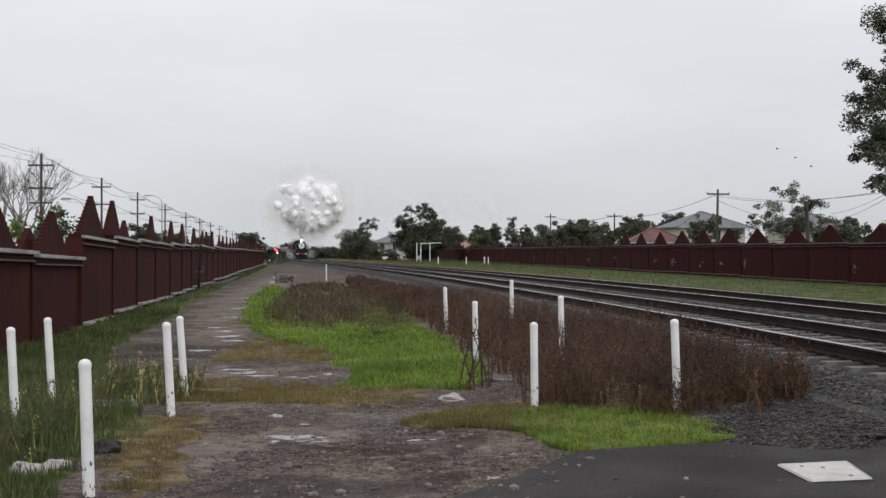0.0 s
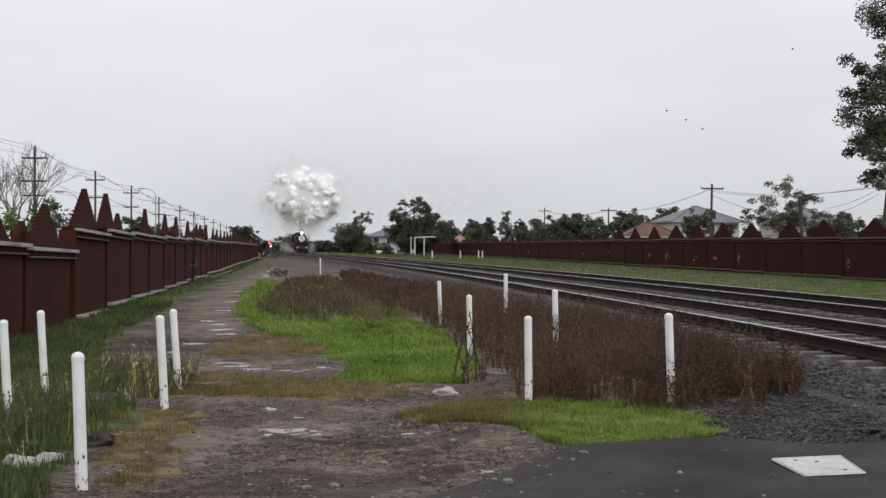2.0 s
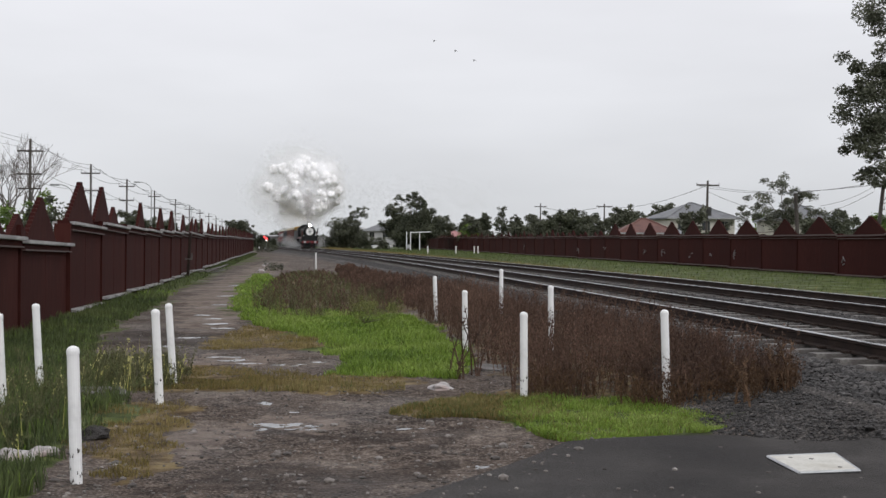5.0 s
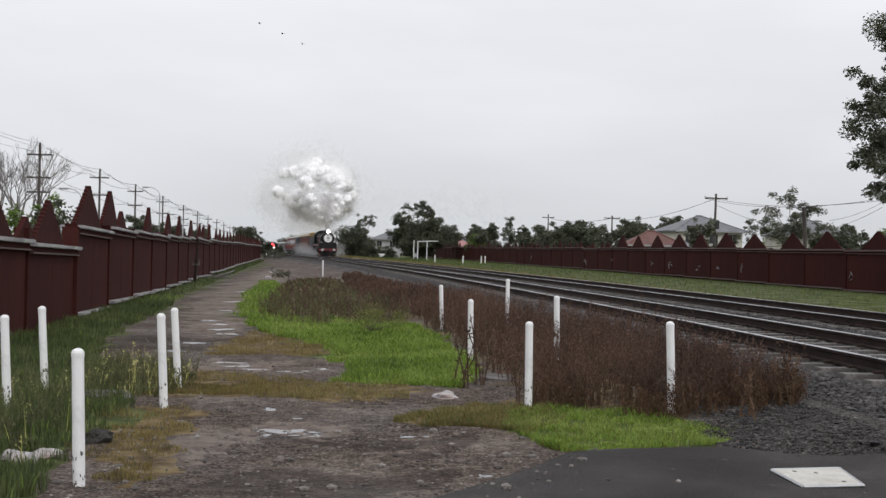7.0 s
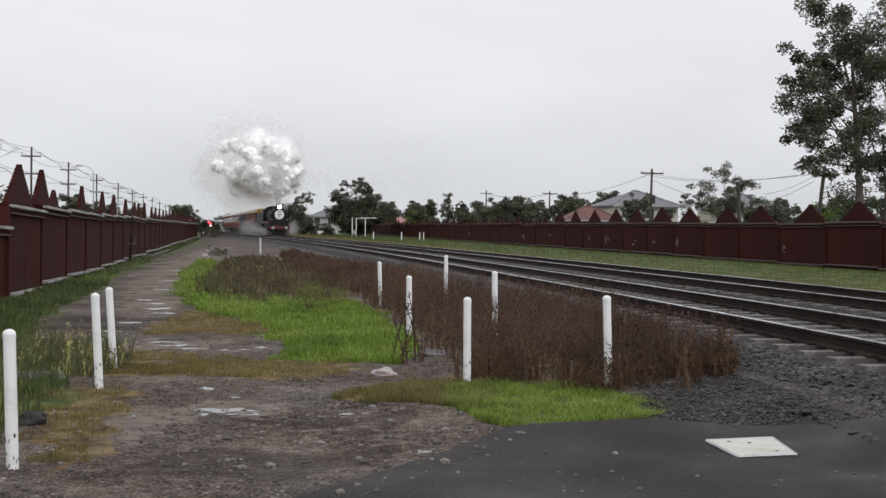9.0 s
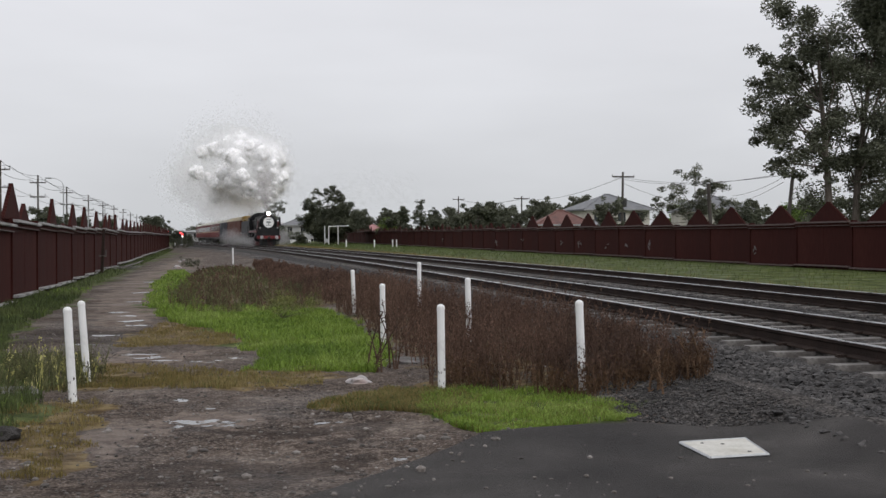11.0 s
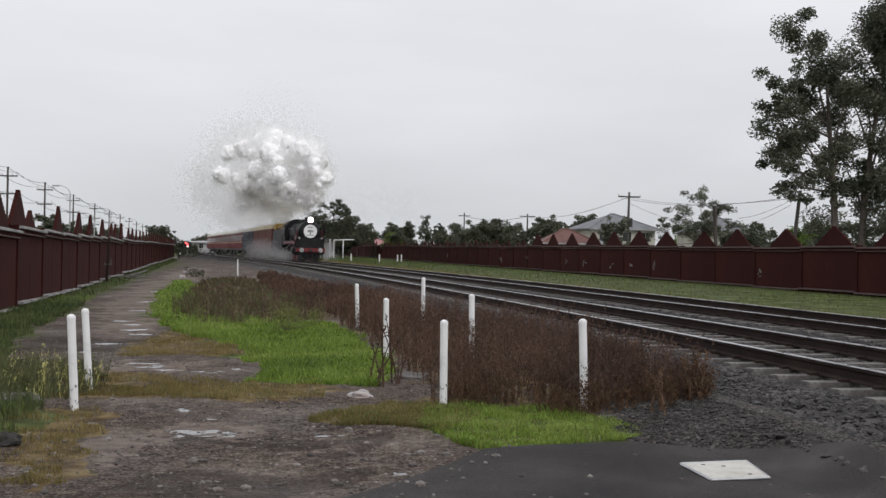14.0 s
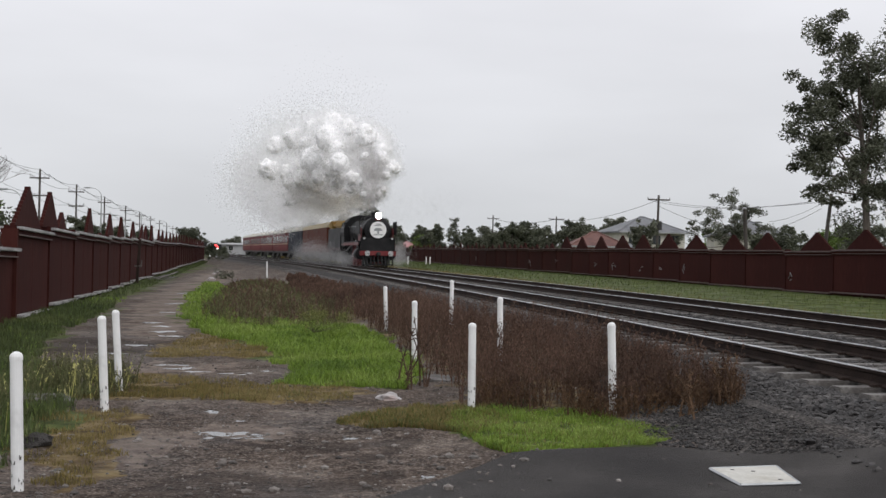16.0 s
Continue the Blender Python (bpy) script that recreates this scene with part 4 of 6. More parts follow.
def make_tree(x, y, z0, clumps, label, leaf, bark, per, size, trunk_r, seed, forks=((0, 0),), name="tree", squash=0.75):
    """A tapered trunk, limbs to each clump and a crown of single leaves. clumps: x, y, z, radius from the foot."""
    rng = random.Random(seed)
    t = thing(name, Matrix.Translation((x, y, z0)), label, "tree")
    bm = bmesh.new()
    top = max(c[2] for c in clumps)
    for fx, fy in forks:
        base = Vector((fx, fy, -0.3))
        fork = Vector((fx * 1.4 + rng.gauss(0, 0.15), fy, top * 0.32))
        tube(bm, base, fork, trunk_r, trunk_r * 0.72, 8)
        upper = Vector((fx * 2 + rng.gauss(0, 0.3), fy + rng.gauss(0, 0.3), top * 0.7))
        tube(bm, fork, upper, trunk_r * 0.72, trunk_r * 0.3, 7)
        for c in clumps:
            if len(forks) > 1 and abs(c[0] - fx * 2) > min(abs(c[0] - f[0] * 2) for f in forks) + 1e-6:
                continue
            f = rng.uniform(0.0, 0.8)
            s = fork.lerp(upper, f)
            if s.z > c[2] - 0.3:
                s = base.lerp(fork, 0.85)
            e = Vector(c[:3])
            m = s.lerp(e, 0.55) + Vector((rng.gauss(0, 0.25), rng.gauss(0, 0.25), -0.08 * (e - s).length))
            tube(bm, s, m, trunk_r * 0.3, trunk_r * 0.18, 6)
            tube(bm, m, e, trunk_r * 0.18, trunk_r * 0.06, 5)
    part("trunk", bm, bark, t)
    verts, faces = [], []
    for cx, cy, cz, r in clumps:
        k = max(int(per * r * r), 12)
        for _ in range(7):
            o = Vector((rng.gauss(0, 0.55), rng.gauss(0, 0.55), rng.gauss(0, 0.42))) * r
            leaf_cloud(verts, faces, (cx + o.x, cy + o.y, cz + o.z), r * rng.uniform(0.35, 0.68), k // 7, size, rng, squash)
    mesh_object("crown", verts, faces, leaf, t)
    return t


def crown_of(rng, n, w, d, lo, hi, r):
    """Clump places within a rounded crown."""
    out = []
    for _ in range(n):
        v = Vector((rng.gauss(0, 1), rng.gauss(0, 1), rng.gauss(0, 1))).normalized() * rng.random() ** 0.4
        out.append((v.x * w / 2, v.y * d / 2, (lo + hi) / 2 + v.z * (hi - lo) / 2, r * rng.uniform(0.7, 1.25)))
    return out


GUM = [(-4.4, 0, 9.9, 0.85), (-3.4, 0.2, 10.6, 0.8), (-2.8, 0.5, 12.9, 1.35), (-1.6, -0.8, 11.6, 1.5), (0.15, 0.6, 12.9, 1.8), (1.5, -0.4, 14, 1.8), (-3.4, 0.3, 8.2, 1.3), (-4.3, -0.5, 7.5, 0.95), (-1.3, 0.8, 8.8, 1.4), (-2.2, -0.6, 6.4, 1.0), (0.75, 0.5, 10.3, 1.7), (1.6, -0.8, 7.8, 1.8), (-0.45, 0.9, 6.7, 1.4), (1.3, 0.2, 5.8, 1.4), (-1.3, -0.3, 4.9, 0.7), (0.75, 0.7, 3.7, 1.6), (3.4, 0, 11.8, 2.4), (3.7, 0.5, 8.2, 2.4), (2.6, -1, 14.8, 1.8), (3.0, 0, 5.0, 1.9), (-4.0, 0, 6.5, 1.1), (-3.2, 0.3, 5.6, 1.0), (-3.9, 0, 9.6, 0.8), (-2.6, 0.4, 9.9, 1.0), (-0.6, 0, 10.4, 1.2), (-2.4, 0, 7.6, 1.0), (0.2, 0.5, 4.9, 1.2)]
GUM = [(x, y, z, r * 1.08) for x, y, z, r in GUM]
make_tree(25.5, 62, 0.2, GUM, "tall grey-green gum tree with dark limbs behind the fence", M_GUM, M_BARK, 1250, 0.1, 0.24, 31, forks=((-0.9, 0), (0.3, 0.3)), name="gum_tree")


def make_far_trees():
    rng = random.Random(77)
    # the broad dark tree by the crossing, with flat plates of leaf on top
    c = crown_of(rng, 40, 8.0, 7, 1.4, 5.8, 1.7) + [(-2.6, 0, 6.6, 1.1), (-1.6, 0, 8.0, 0.9), (-0.2, 0.3, 8.9, 0.9), (1.0, 0, 8.2, 1.0), (-3.2, 0, 5.8, 1.1), (1.9, 0.4, 7.0, 1.1), (0.2, -0.4, 7.2, 1.0), (4.2, 0, 3.5, 1.4)]
    make_tree(-3.5, 200, 0.5, c, "broad dark evergreen tree by the level crossing", M_DARKLEAF, M_BARK, 520, 0.17, 0.4, 5)
    c = crown_of(rng, 24, 5.4, 6, 1.0, 5.0, 1.5) + [(1.2, 0, 7.2, 0.9), (2.0, 0, 6.2, 0.9), (0.3, 0, 6.4, 0.8), (2.4, 0, 7.4, 0.5)]
    make_tree(-15.2, 232, 0.5, c, "dark evergreen tree beyond the level crossing", M_GUM, M_BARK, 420, 0.17, 0.35, 6)
    # pale-crowned gum beyond the houses
    c = [(-3.3, 0, 5.2, 1.4), (-2.2, 0, 7.0, 1.3), (-0.5, 0, 8.8, 1.3), (1.2, 0, 7.2, 1.4), (2.6, 0, 7.0, 1.0), (3.4, 0, 5.4, 1.1), (0.2, 0, 5.0, 1.7), (-1.5, 0, 4.4, 1.5), (2.0, 0, 4.2, 1.5), (-5.4, 0, 5.4, 0.7), (-5.3, 0, 3.3, 0.7), (-6.6, 0, 3.4, 0.6)]
    make_tree(42.5, 150, 0.5, c, "rounded gum tree behind grey-roofed houses", M_GUM, M_GUMBARK, 560, 0.14, 0.3, 7, name="gum_tree")
    # dark conifer and its neighbours
    make_tree(9.9, 180, 0.5, [(0, 0, 1.5 + i * 0.75, 1.25 - i * 0.1) for i in range(7)], "dense dark narrow conifer behind the fence", M_DARKLEAF, M_BARK, 420, 0.16, 0.2, 8, name="conifer", squash=1.0)
    # x, y, height, width of the belt of suburban trees
    belt = [(6, 190, 5.0, 5.5), (12.5, 185, 4.6, 4), (13.6, 200, 5.7, 3), (16.5, 190, 4.6, 5), (19.3, 178, 6.2, 6.4), (22.5, 195, 5.4, 4), (24.5, 185, 4.8, 5), (27, 175, 5.6, 5), (30.5, 190, 6.0, 5), (34, 185, 6.8, 6), (38, 200, 7.4, 6), (17, 170, 5.8, 5), (25, 168, 6.0, 5), (40, 190, 6.8, 6), (28, 230, 7.0, 7), (20, 240, 6.5, 8), (8, 250, 6.2, 8), (1, 245, 6.0, 6), (48, 175, 5.6, 6), (55, 170, 5.8, 6), (60, 160, 5.6, 7), (37, 120, 3.6, 4.5), (30.5, 95, 3.4, 4), (31, 72, 3.8, 4.2), (35, 90, 4.0, 5), (-24, 270, 2.8, 6), (-29, 285, 3.0, 6), (-40, 330, 5.0, 6), (-46, 300, 6.2, 6.5), (-50, 310, 7.2, 5.5), (-56, 290, 6.5, 7), (-33, 136, 4.8, 4.5), (-40, 165, 5.0, 5), (-46, 200, 5.2, 5), (-52, 240, 5.6, 6), (-20, 250, 2.4, 5), (-9, 215, 2.4, 3), (-12, 222, 2.6, 3), (-37, 205, 2.6, 5), (-42, 235, 3.2, 6), (-33.5, 255, 2.0, 3), (-38, 275, 2.6, 6), (-45, 265, 3.4, 6), (44, 132, 4.0, 5)]
    for i, (x, y, h, w) in enumerate(belt):
        lime = i in (20, 18)
        n = max(int(w * 3.0), 8)
        z0 = 0.5 if x > 0 else 0.1
        c = crown_of(rng, n, w * 0.8, w * 0.7, h * 0.2, h * 0.98, max(w * 0.18, 0.75))
        make_tree(x, y, z0, c, "fresh green leafy tree behind the fence" if lime else "dark rounded suburban tree in the distance", M_LIMELEAF if lime else (M_DARKLEAF if i % 3 else M_GUM), M_BARK, 260 if y > 110 else 400, 0.24 if y > 110 else 0.14, 0.18, 100 + i)
    c = crown_of(rng, 12, 2.6, 2.4, 1.6, 4.6, 0.7)
    make_tree(23.6, 112, 0.4, c, "dark green feathery tree before the cream house", M_GUM, M_BARK, 300, 0.2, 0.12, 401)
    # bushes by the street fence
    for i, (x, y, h, w, mat) in enumerate([(-20.0, 60, 3.5, 5.0, M_LIMELEAF), (-18.2, 58, 3.2, 3, M_DARKLEAF), (-23, 62, 3.4, 4, M_LIMELEAF), (5.7, 190, 4.6, 2.6, M_LIMELEAF)]):
        make_tree(x, y, 0.0, crown_of(rng, 14, w, 3, 0.6, h, 0.75), "leafy green bush behind the fence", mat, M_BARK, 420, 0.13, 0.1, 300 + i, name="bush")


make_far_trees()


def make_bare_tree(x, y, z0, height, seed):
    """A leafless tree: limbs that fork again and again."""
    rng = random.Random(seed)
    t = thing("bare_tree", Matrix.Translation((x, y, z0)), "leafless winter tree with fine pale twigs", "tree")
    bm, tw = bmesh.new(), bmesh.new()

    def grow_limb(p, d, length, r, depth):
        q = p + d * length
        tube(bm if depth < 3 else tw, p, q, r, r * 0.68, 6 if depth < 3 else 3, caps=depth < 3)
        if depth >= 6:
            return
        for _ in range(3 if depth in (0, 3, 4) else 2):
            nd = (d + Vector((rng.gauss(0, 0.34), rng.gauss(0, 0.34), rng.uniform(0.0, 0.25)))).normalized()
            grow_limb(q, nd, length * rng.uniform(0.62, 0.85), r * 0.62, depth + 1)

    for a in range(3):
        d = Vector((math.cos(a * 2.1) * 0.25, math.sin(a * 2.1) * 0.25, 1)).normalized()
        grow_limb(Vector((0, 0, -0.2)), d, height * 0.27, 0.17, 0)
    part("trunk", bm, M_TWIG, t)
    part("twig_crown", tw, M_TWIG, t)


make_bare_tree(-36.2, 108, 0.1, 11.3, 4)
make_bare_tree(-40.2, 112, 0.1, 11.0, 9)


# ---- poles, lamps and wires ----
def make_power_pole(x, y, h, arms, label, lean=0.0, arm=2.1, pins=True, thick=0.15):
    """A timber pole with cross-arms at the given heights and insulators."""
    t = thing("power_pole", Matrix.Translation((x, y, -0.1)) @ Matrix.Rotation(radians(lean), 4, "Y"), label, "power pole", "street power poles")
    part("shaft", tubed((0, 0, 0), (0, 0, h), thick, thick * 0.7, 10), M_POLE, t)
    for z, w in arms:
        a = part("crossarm", boxed(-arm * w / 2, arm * w / 2, -0.16, -0.05, z - 0.07, z + 0.07, bevel=0.01), M_POLE, t)
        for s in (-0.97, -0.5, 0.5, 0.97):
            if not pins and abs(s) < 0.9:
                continue
            up = 0.42 if abs(s) > 0.9 and pins else 0.2
            part("insulator", lathed([(0.035, z + 0.07), (0.035, z + up - 0.12), (0.07, z + up - 0.1), (0.05, z + up), (0.02, z + up + 0.03)], 7, Matrix.Translation((s * arm * w / 2, -0.1, 0))), M_GALV, a, "pale insulator")
    return t


STREET = [(103, 0), (136, 1), (168, 2), (205, 3), (246, 4), (284, 5), (322, 6), (362, 7), (402, 8), (445, 9)]
for yy, i in STREET:
    make_power_pole(-33.3 - 0.123 * (yy - 103), yy, 10.1, [(9.1, 1.0), (7.2, 0.95 if i else 1.0), (6.0, 0.9)][: 3 if i in (0, 4) else 2], "dark timber power pole with cross-arms along the street")


def make_street_lamp(x, y, h, reach):
    t = thing("street_lamp", Matrix.Translation((x, y, -0.1)), "grey steel street lamp with a curved arm", "street lamp", "street lamps")
    part("pole", tubed((0, 0, 0), (0, 0, h - 1.0), 0.11, 0.07, 8), M_GALV, t)
    bm = bmesh.new()
    pts = [Vector((-reach * (1 - math.cos(a)), 0, h - 1.0 + math.sin(a))) for a in np.linspace(0, math.pi / 2, 7)]
    for a, b in zip(pts, pts[1:]):
        tube(bm, a, b, 0.05, 0.045, 6)
    part("arm", bm, M_GALV, t)
    part("lamp_head", boxed(-reach - 0.75, -reach + 0.05, -0.14, 0.14, h - 0.1, h + 0.06, bevel=0.04), M_GALV, t)


for x, y, h, r in [(-34.6, 153, 9.0, 1.4), (-46.4, 239, 9.0, 1.4), (-30.0, 104, 6.4, 1.2), (-56, 322, 9.0, 1.4), (-38.5, 186, 6.6, 1.2)]:
    make_street_lamp(x, y, h, r)

POLES = [(26.4, 120, 7.9, 0), (26.2, 190, 8.0, 1), (19.9, 230, 9.2, 2), (26.3, 74, 5.9, 3)]
make_power_pole(26.4, 120, 8.0, [(7.55, 1.0)], "weathered timber power pole behind the fence", 1.0, 2.2, False)
make_power_pole(26.2, 190, 8.0, [(7.6, 1.0)], "weathered timber power pole behind the fence", 0, 2.4, False)
make_power_pole(19.9, 230, 9.3, [(8.7, 1.0)], "weathered timber power pole behind the fence", 0, 2.2, False)
make_power_pole(26.3, 74, 5.95, [(5.35, 1.0)], "leaning timber power pole behind the fence", 6.0, 1.5, False)
t = thing("stub_pole", pose(25.4, 86, -0.1, 0, -3, 0), "short dark timber pole without arms", "power pole")
part("shaft", tubed((0, 0, 0), (0, 0, 5.4), 0.16, 0.13, 10), M_POLE, t)
part("cap", lathed([(0.14, 5.4), (0.15, 5.46), (0.05, 5.5)], 10), M_GALV, t)
t = thing("transformer", pose(26.35, 119.8, 4.5), "dark grey pole-mounted transformer tank", "transformer")
part("tank", lathed([(0.3, 0), (0.34, 0.05), (0.34, 0.75), (0.28, 0.85)], 12, Matrix.Translation((0.1, -0.4, 0))), M_DARKIRON, t)
part("bracket", boxed(-0.1, 0.4, -0.42, 0.1, 0.3, 0.4), M_DARKIRON, t)


def make_wire(a, b, sag, r=0.012, label="thin overhead power wire"):
    a, b = Vector(a), Vector(b)
    r *= max(1.0, (a.y + b.y) / 2 / 75)
    n = 10
    pts = [a.lerp(b, i / n) - Vector((0, 0, sag * 4 * (i / n) * (1 - i / n))) for i in range(n + 1)]
    ring = [Vector((r, 0, 0)), Vector((0, 0, r)), Vector((-r, 0, 0)), Vector((0, 0, -r))]
    tagged(strip("overhead_wire", [[tuple(p + o) for o in ring] for p in pts], M_WIRE), label, "wire", "overhead wires")


ends = [(-33.3 - 0.123 * (yy - 103), yy) for yy in (60, 103, 136, 168, 205, 246, 284, 322)]
for (xa, ya), (xb, yb) in zip(ends, ends[1:]):
    for s, z in ((-1.0, 9.4), (1.0, 9.4), (0.0, 9.95), (-1.0, 7.3), (1.0, 7.3)):
        make_wire((xa + s, ya, z), (xb + s, yb, z), 0.5)
for a, b, s in [((26.3, 74, 5.3), (26.5, 120, 7.4), 0.5), ((25.7, 74, 5.3), (25.6, 120, 7.4), 0.6), ((26.4, 120, 7.4), (26.2, 190, 7.4), 0.8), ((26.2, 190, 7.5), (19.9, 230, 8.6), 0.7), ((26.4, 120, 6.9), (36, 128, 4.8), 0.3), ((26.3, 74, 5.3), (34, 40, 6.0), 0.4), ((26.3, 74, 4.9), (36, 118, 4.6), 0.3), ((26.3, 74, 5.2), (27.5, 88, 4.5), 0.2)]:
    make_wire(a, b, s)


# ---- houses ----
def make_house(x, y, rz, w, d, eave, ridge, wall, roof, label, storeys=1, name="house"):
    """A hipped-roof house with windows and eaves. Its front looks along -y."""
    t = thing(name, pose(x, y, -0.1, 0, 0, rz), label, "house")
    part("wall", boxed(-w / 2, w / 2, -d / 2, d / 2, 0, eave), wall, t)
    bm = bmesh.new()
    o, rl = 0.5, max(w - d, 0.6) / 2
    low = [bm.verts.new(p) for p in ((-w / 2 - o, -d / 2 - o, eave), (w / 2 + o, -d / 2 - o, eave), (w / 2 + o, d / 2 + o, eave), (-w / 2 - o, d / 2 + o, eave))]
    lo2 = [bm.verts.new((v.co.x, v.co.y, eave - 0.18)) for v in low]
    a, b = bm.verts.new((-rl, 0, ridge)), bm.verts.new((rl, 0, ridge))
    for f in ((low[0], low[1], b, a), (low[1], low[2], b), (low[2], low[3], a, b), (low[3], low[0], a), lo2[::-1]):
        bm.faces.new(f)
    for i in range(4):
        bm.faces.new((lo2[i], lo2[(i + 1) % 4], low[(i + 1) % 4], low[i]))
    r = part("roof", bm, roof, t)
    bm = bmesh.new()
    tube(bm, (-rl, 0, ridge), (rl, 0, ridge), 0.12, sides=6)
    for p, s in (((-w / 2 - o, -d / 2 - o, eave), -1), ((w / 2 + o, -d / 2 - o, eave), 1)):
        tube(bm, p, (s * rl, 0, ridge), 0.1, sides=6)
    part("ridge_capping", bm, roof, r)
    for k in range(storeys):
        z = eave - 1.0 - k * 2.7
        for f in (-0.32, 0.05, 0.34):
            wd = part("window", boxed(f * w - 0.62, f * w + 0.62, -d / 2 - 0.06, -d / 2 + 0.02, z - 0.65, z + 0.65), M_WALLCREAM, t)
            part("pane", boxed(f * w - 0.54, f * w - 0.03, -d / 2 - 0.085, -d / 2 - 0.04, z - 0.57, z + 0.57), M_GLASS, wd)
            part("pane", boxed(f * w + 0.03, f * w + 0.54, -d / 2 - 0.085, -d / 2 - 0.04, z - 0.57, z + 0.57), M_GLASS, wd)
    part("gutter", boxed(-w / 2 - o - 0.05, w / 2 + o + 0.05, -d / 2 - o - 0.1, -d / 2 - o - 0.005, eave - 0.17, eave - 0.03, bevel=0.02), M_PALEWALL, t)


make_house(33.2, 160, 10, 8.6, 8.0, 5.2, 7.2, M_WALLCREAM, M_TILEGREY, "two-storey cream house with a grey hipped roof", 2)
make_house(47.0, 160, -8, 9.2, 8.5, 5.0, 7.0, M_WALLCREAM, M_TILEGREY, "cream house with a grey hipped tile roof", 1)
make_house(20.0, 118, 0, 4.4, 5, 2.9, 4.2, M_BRICKRED, M_TILERED, "low brick house with a red tiled roof")
make_house(3.8, 250, 0, 6, 5, 3.1, 4.3, M_PALEWALL, M_PINKROOF, "low house with a faded pink roof")
make_house(29.5, 150, 0, 3, 5, 2.9, 3.6, M_BRICKRED, M_TILEGREY, "low brick house with a grey roof")
make_house(-11.5, 285, 5, 8, 6, 4.6, 6.0, M_PALEWALL, M_TILEGREY, "pale two-storey building beyond the crossing", 2, "building")
make_house(-17.5, 290, 0, 4, 6, 4.9, 5.4, M_PALEWALL, M_PALEWALL, "plain pale building beyond the crossing", 2, "building")
make_house(-35, 330, 0, 16, 8, 3.4, 3.9, M_PALEWALL, M_PALEWALL, "long low pale station building", 1, "building")


# ---- by the level crossing ----
def make_gate_frame(x, y):
    t = thing("gate_frame", Matrix.Translation((x, y, land(x, y))), "white tubular pedestrian gate frame beside the railway", "gate frame")
    for dx, h in ((-1.4, 2.9), (-0.8, 2.7), (0.6, 2.9)):
        part("upright", tubed((dx, 0, 0), (dx, 0, h), 0.07, sides=8), M_WHITE, t)
    part("crossbar", tubed((-0.85, 0, 2.75), (2.3, 0, 2.85), 0.06, sides=8), M_WHITE, t)
    part("box", boxed(-1.35, -0.85, -0.2, 0.2, 0.3, 0.9, bevel=0.02), M_GALV, t)


make_gate_frame(-2.6, 190)


def make_signal(x, y, h, label, lit):
    z0 = land(x, y)
    t = thing("crossing_signal", Matrix.Translation((x, y, z0)), label, "signal", "crossing signals")
    part("post", tubed((0, 0, 0), (0, 0, h + 0.9), 0.09, sides=8), M_GALV, t)
    part("backboard", boxed(-0.75, 0.75, 0.02, 0.08, h - 0.45, h + 0.45, bevel=0.02), M_DARKIRON, t)
    for dx, dz, mat in lit:
        hood = part("hood", lathed([(0.2, 0), (0.24, 0.25)], 12, Matrix.Translation((dx, -0.02, h + dz)) @ Matrix.Rotation(radians(90), 4, "X")), M_DARKIRON, t)
        part("lens", lathed([(0.17, 0.26), (0.12, 0.3)], 12, Matrix.Translation((dx, -0.02, h + dz)) @ Matrix.Rotation(radians(90), 4, "X")), mat, hood, "glowing signal lens")
    part("base", boxed(-0.3, 0.3, -0.3, 0.3, -0.1, 0.12), M_GALV, t)


p = on_track(236, -2.2)
make_signal(p.x + 0.6, p.y, 1.9, "railway signal with glowing red and white lamps", [(-0.25, 0.3, M_REDLAMP), (0.1, 0.0, M_REDLAMP), (0.1, -0.35, M_WHITELAMP)])
make_signal(-34.6, 238, 2.7, "railway signal with a glowing red lamp", [(0.1, 0.1, M_REDLAMP)])


def make_stakes():
    for x, y in [(2.8, 150), (5.0, 150), (5.5, 151), (-0.6, 152), (-28.6, 205)]:
        z = land(x, y)
        t = thing("verge_stake", Matrix.Translation((x, y, z)), "short white marker stake on the verge", "post", "verge stakes")
        part("shaft", boxed(-0.07, 0.07, -0.05, 0.05, 0, 0.82, bevel=0.01), M_WHITE, t)
        part("cap", boxed(-0.075, 0.075, -0.055, 0.055, 0.82, 0.9), M_WHITE, t)


make_stakes()


def make_car(x, y, rz, paint, label):
    t = thing("parked_car", pose(x, y, 0.35, 0, 0, rz), label, "car", "parked cars")
    bm = bmesh.new()
    prism(bm, [(-2.1, 0.3), (2.1, 0.3), (2.15, 0.7), (1.3, 0.88), (-1.9, 0.92), (-2.15, 0.75)], -0.85, 0.85)
    bmesh.ops.bevel(bm, geom=bm.edges[:], offset=0.06, segments=2, affect="EDGES")
    body = part("body", bm, paint, t)
    bm = bmesh.new()
    prism(bm, [(-1.6, 0.9), (1.0, 0.88), (0.35, 1.4), (-1.2, 1.42)], -0.72, 0.72)
    part("cabin", bm, M_GLASS, body, "dark car windows")
    part("roof", boxed(-1.15, 0.35, -0.66, 0.66, 1.4, 1.46, bevel=0.02), paint, body)
    for wx in (-1.3, 1.35):
        for wy in (-0.8, 0.8):
            w = part("wheel", lathed([(0.31, -0.1), (0.33, -0.06), (0.33, 0.06), (0.31, 0.1)], 14, Matrix.Translation((wx, wy, 0.33)) @ Matrix.Rotation(radians(90), 4, "X")), M_TYRE, t)
            part("rim", lathed([(0.18, -0.11), (0.18, 0.11)], 10, Matrix.Translation((wx, wy, 0.33)) @ Matrix.Rotation(radians(90), 4, "X")), M_GALV, w)


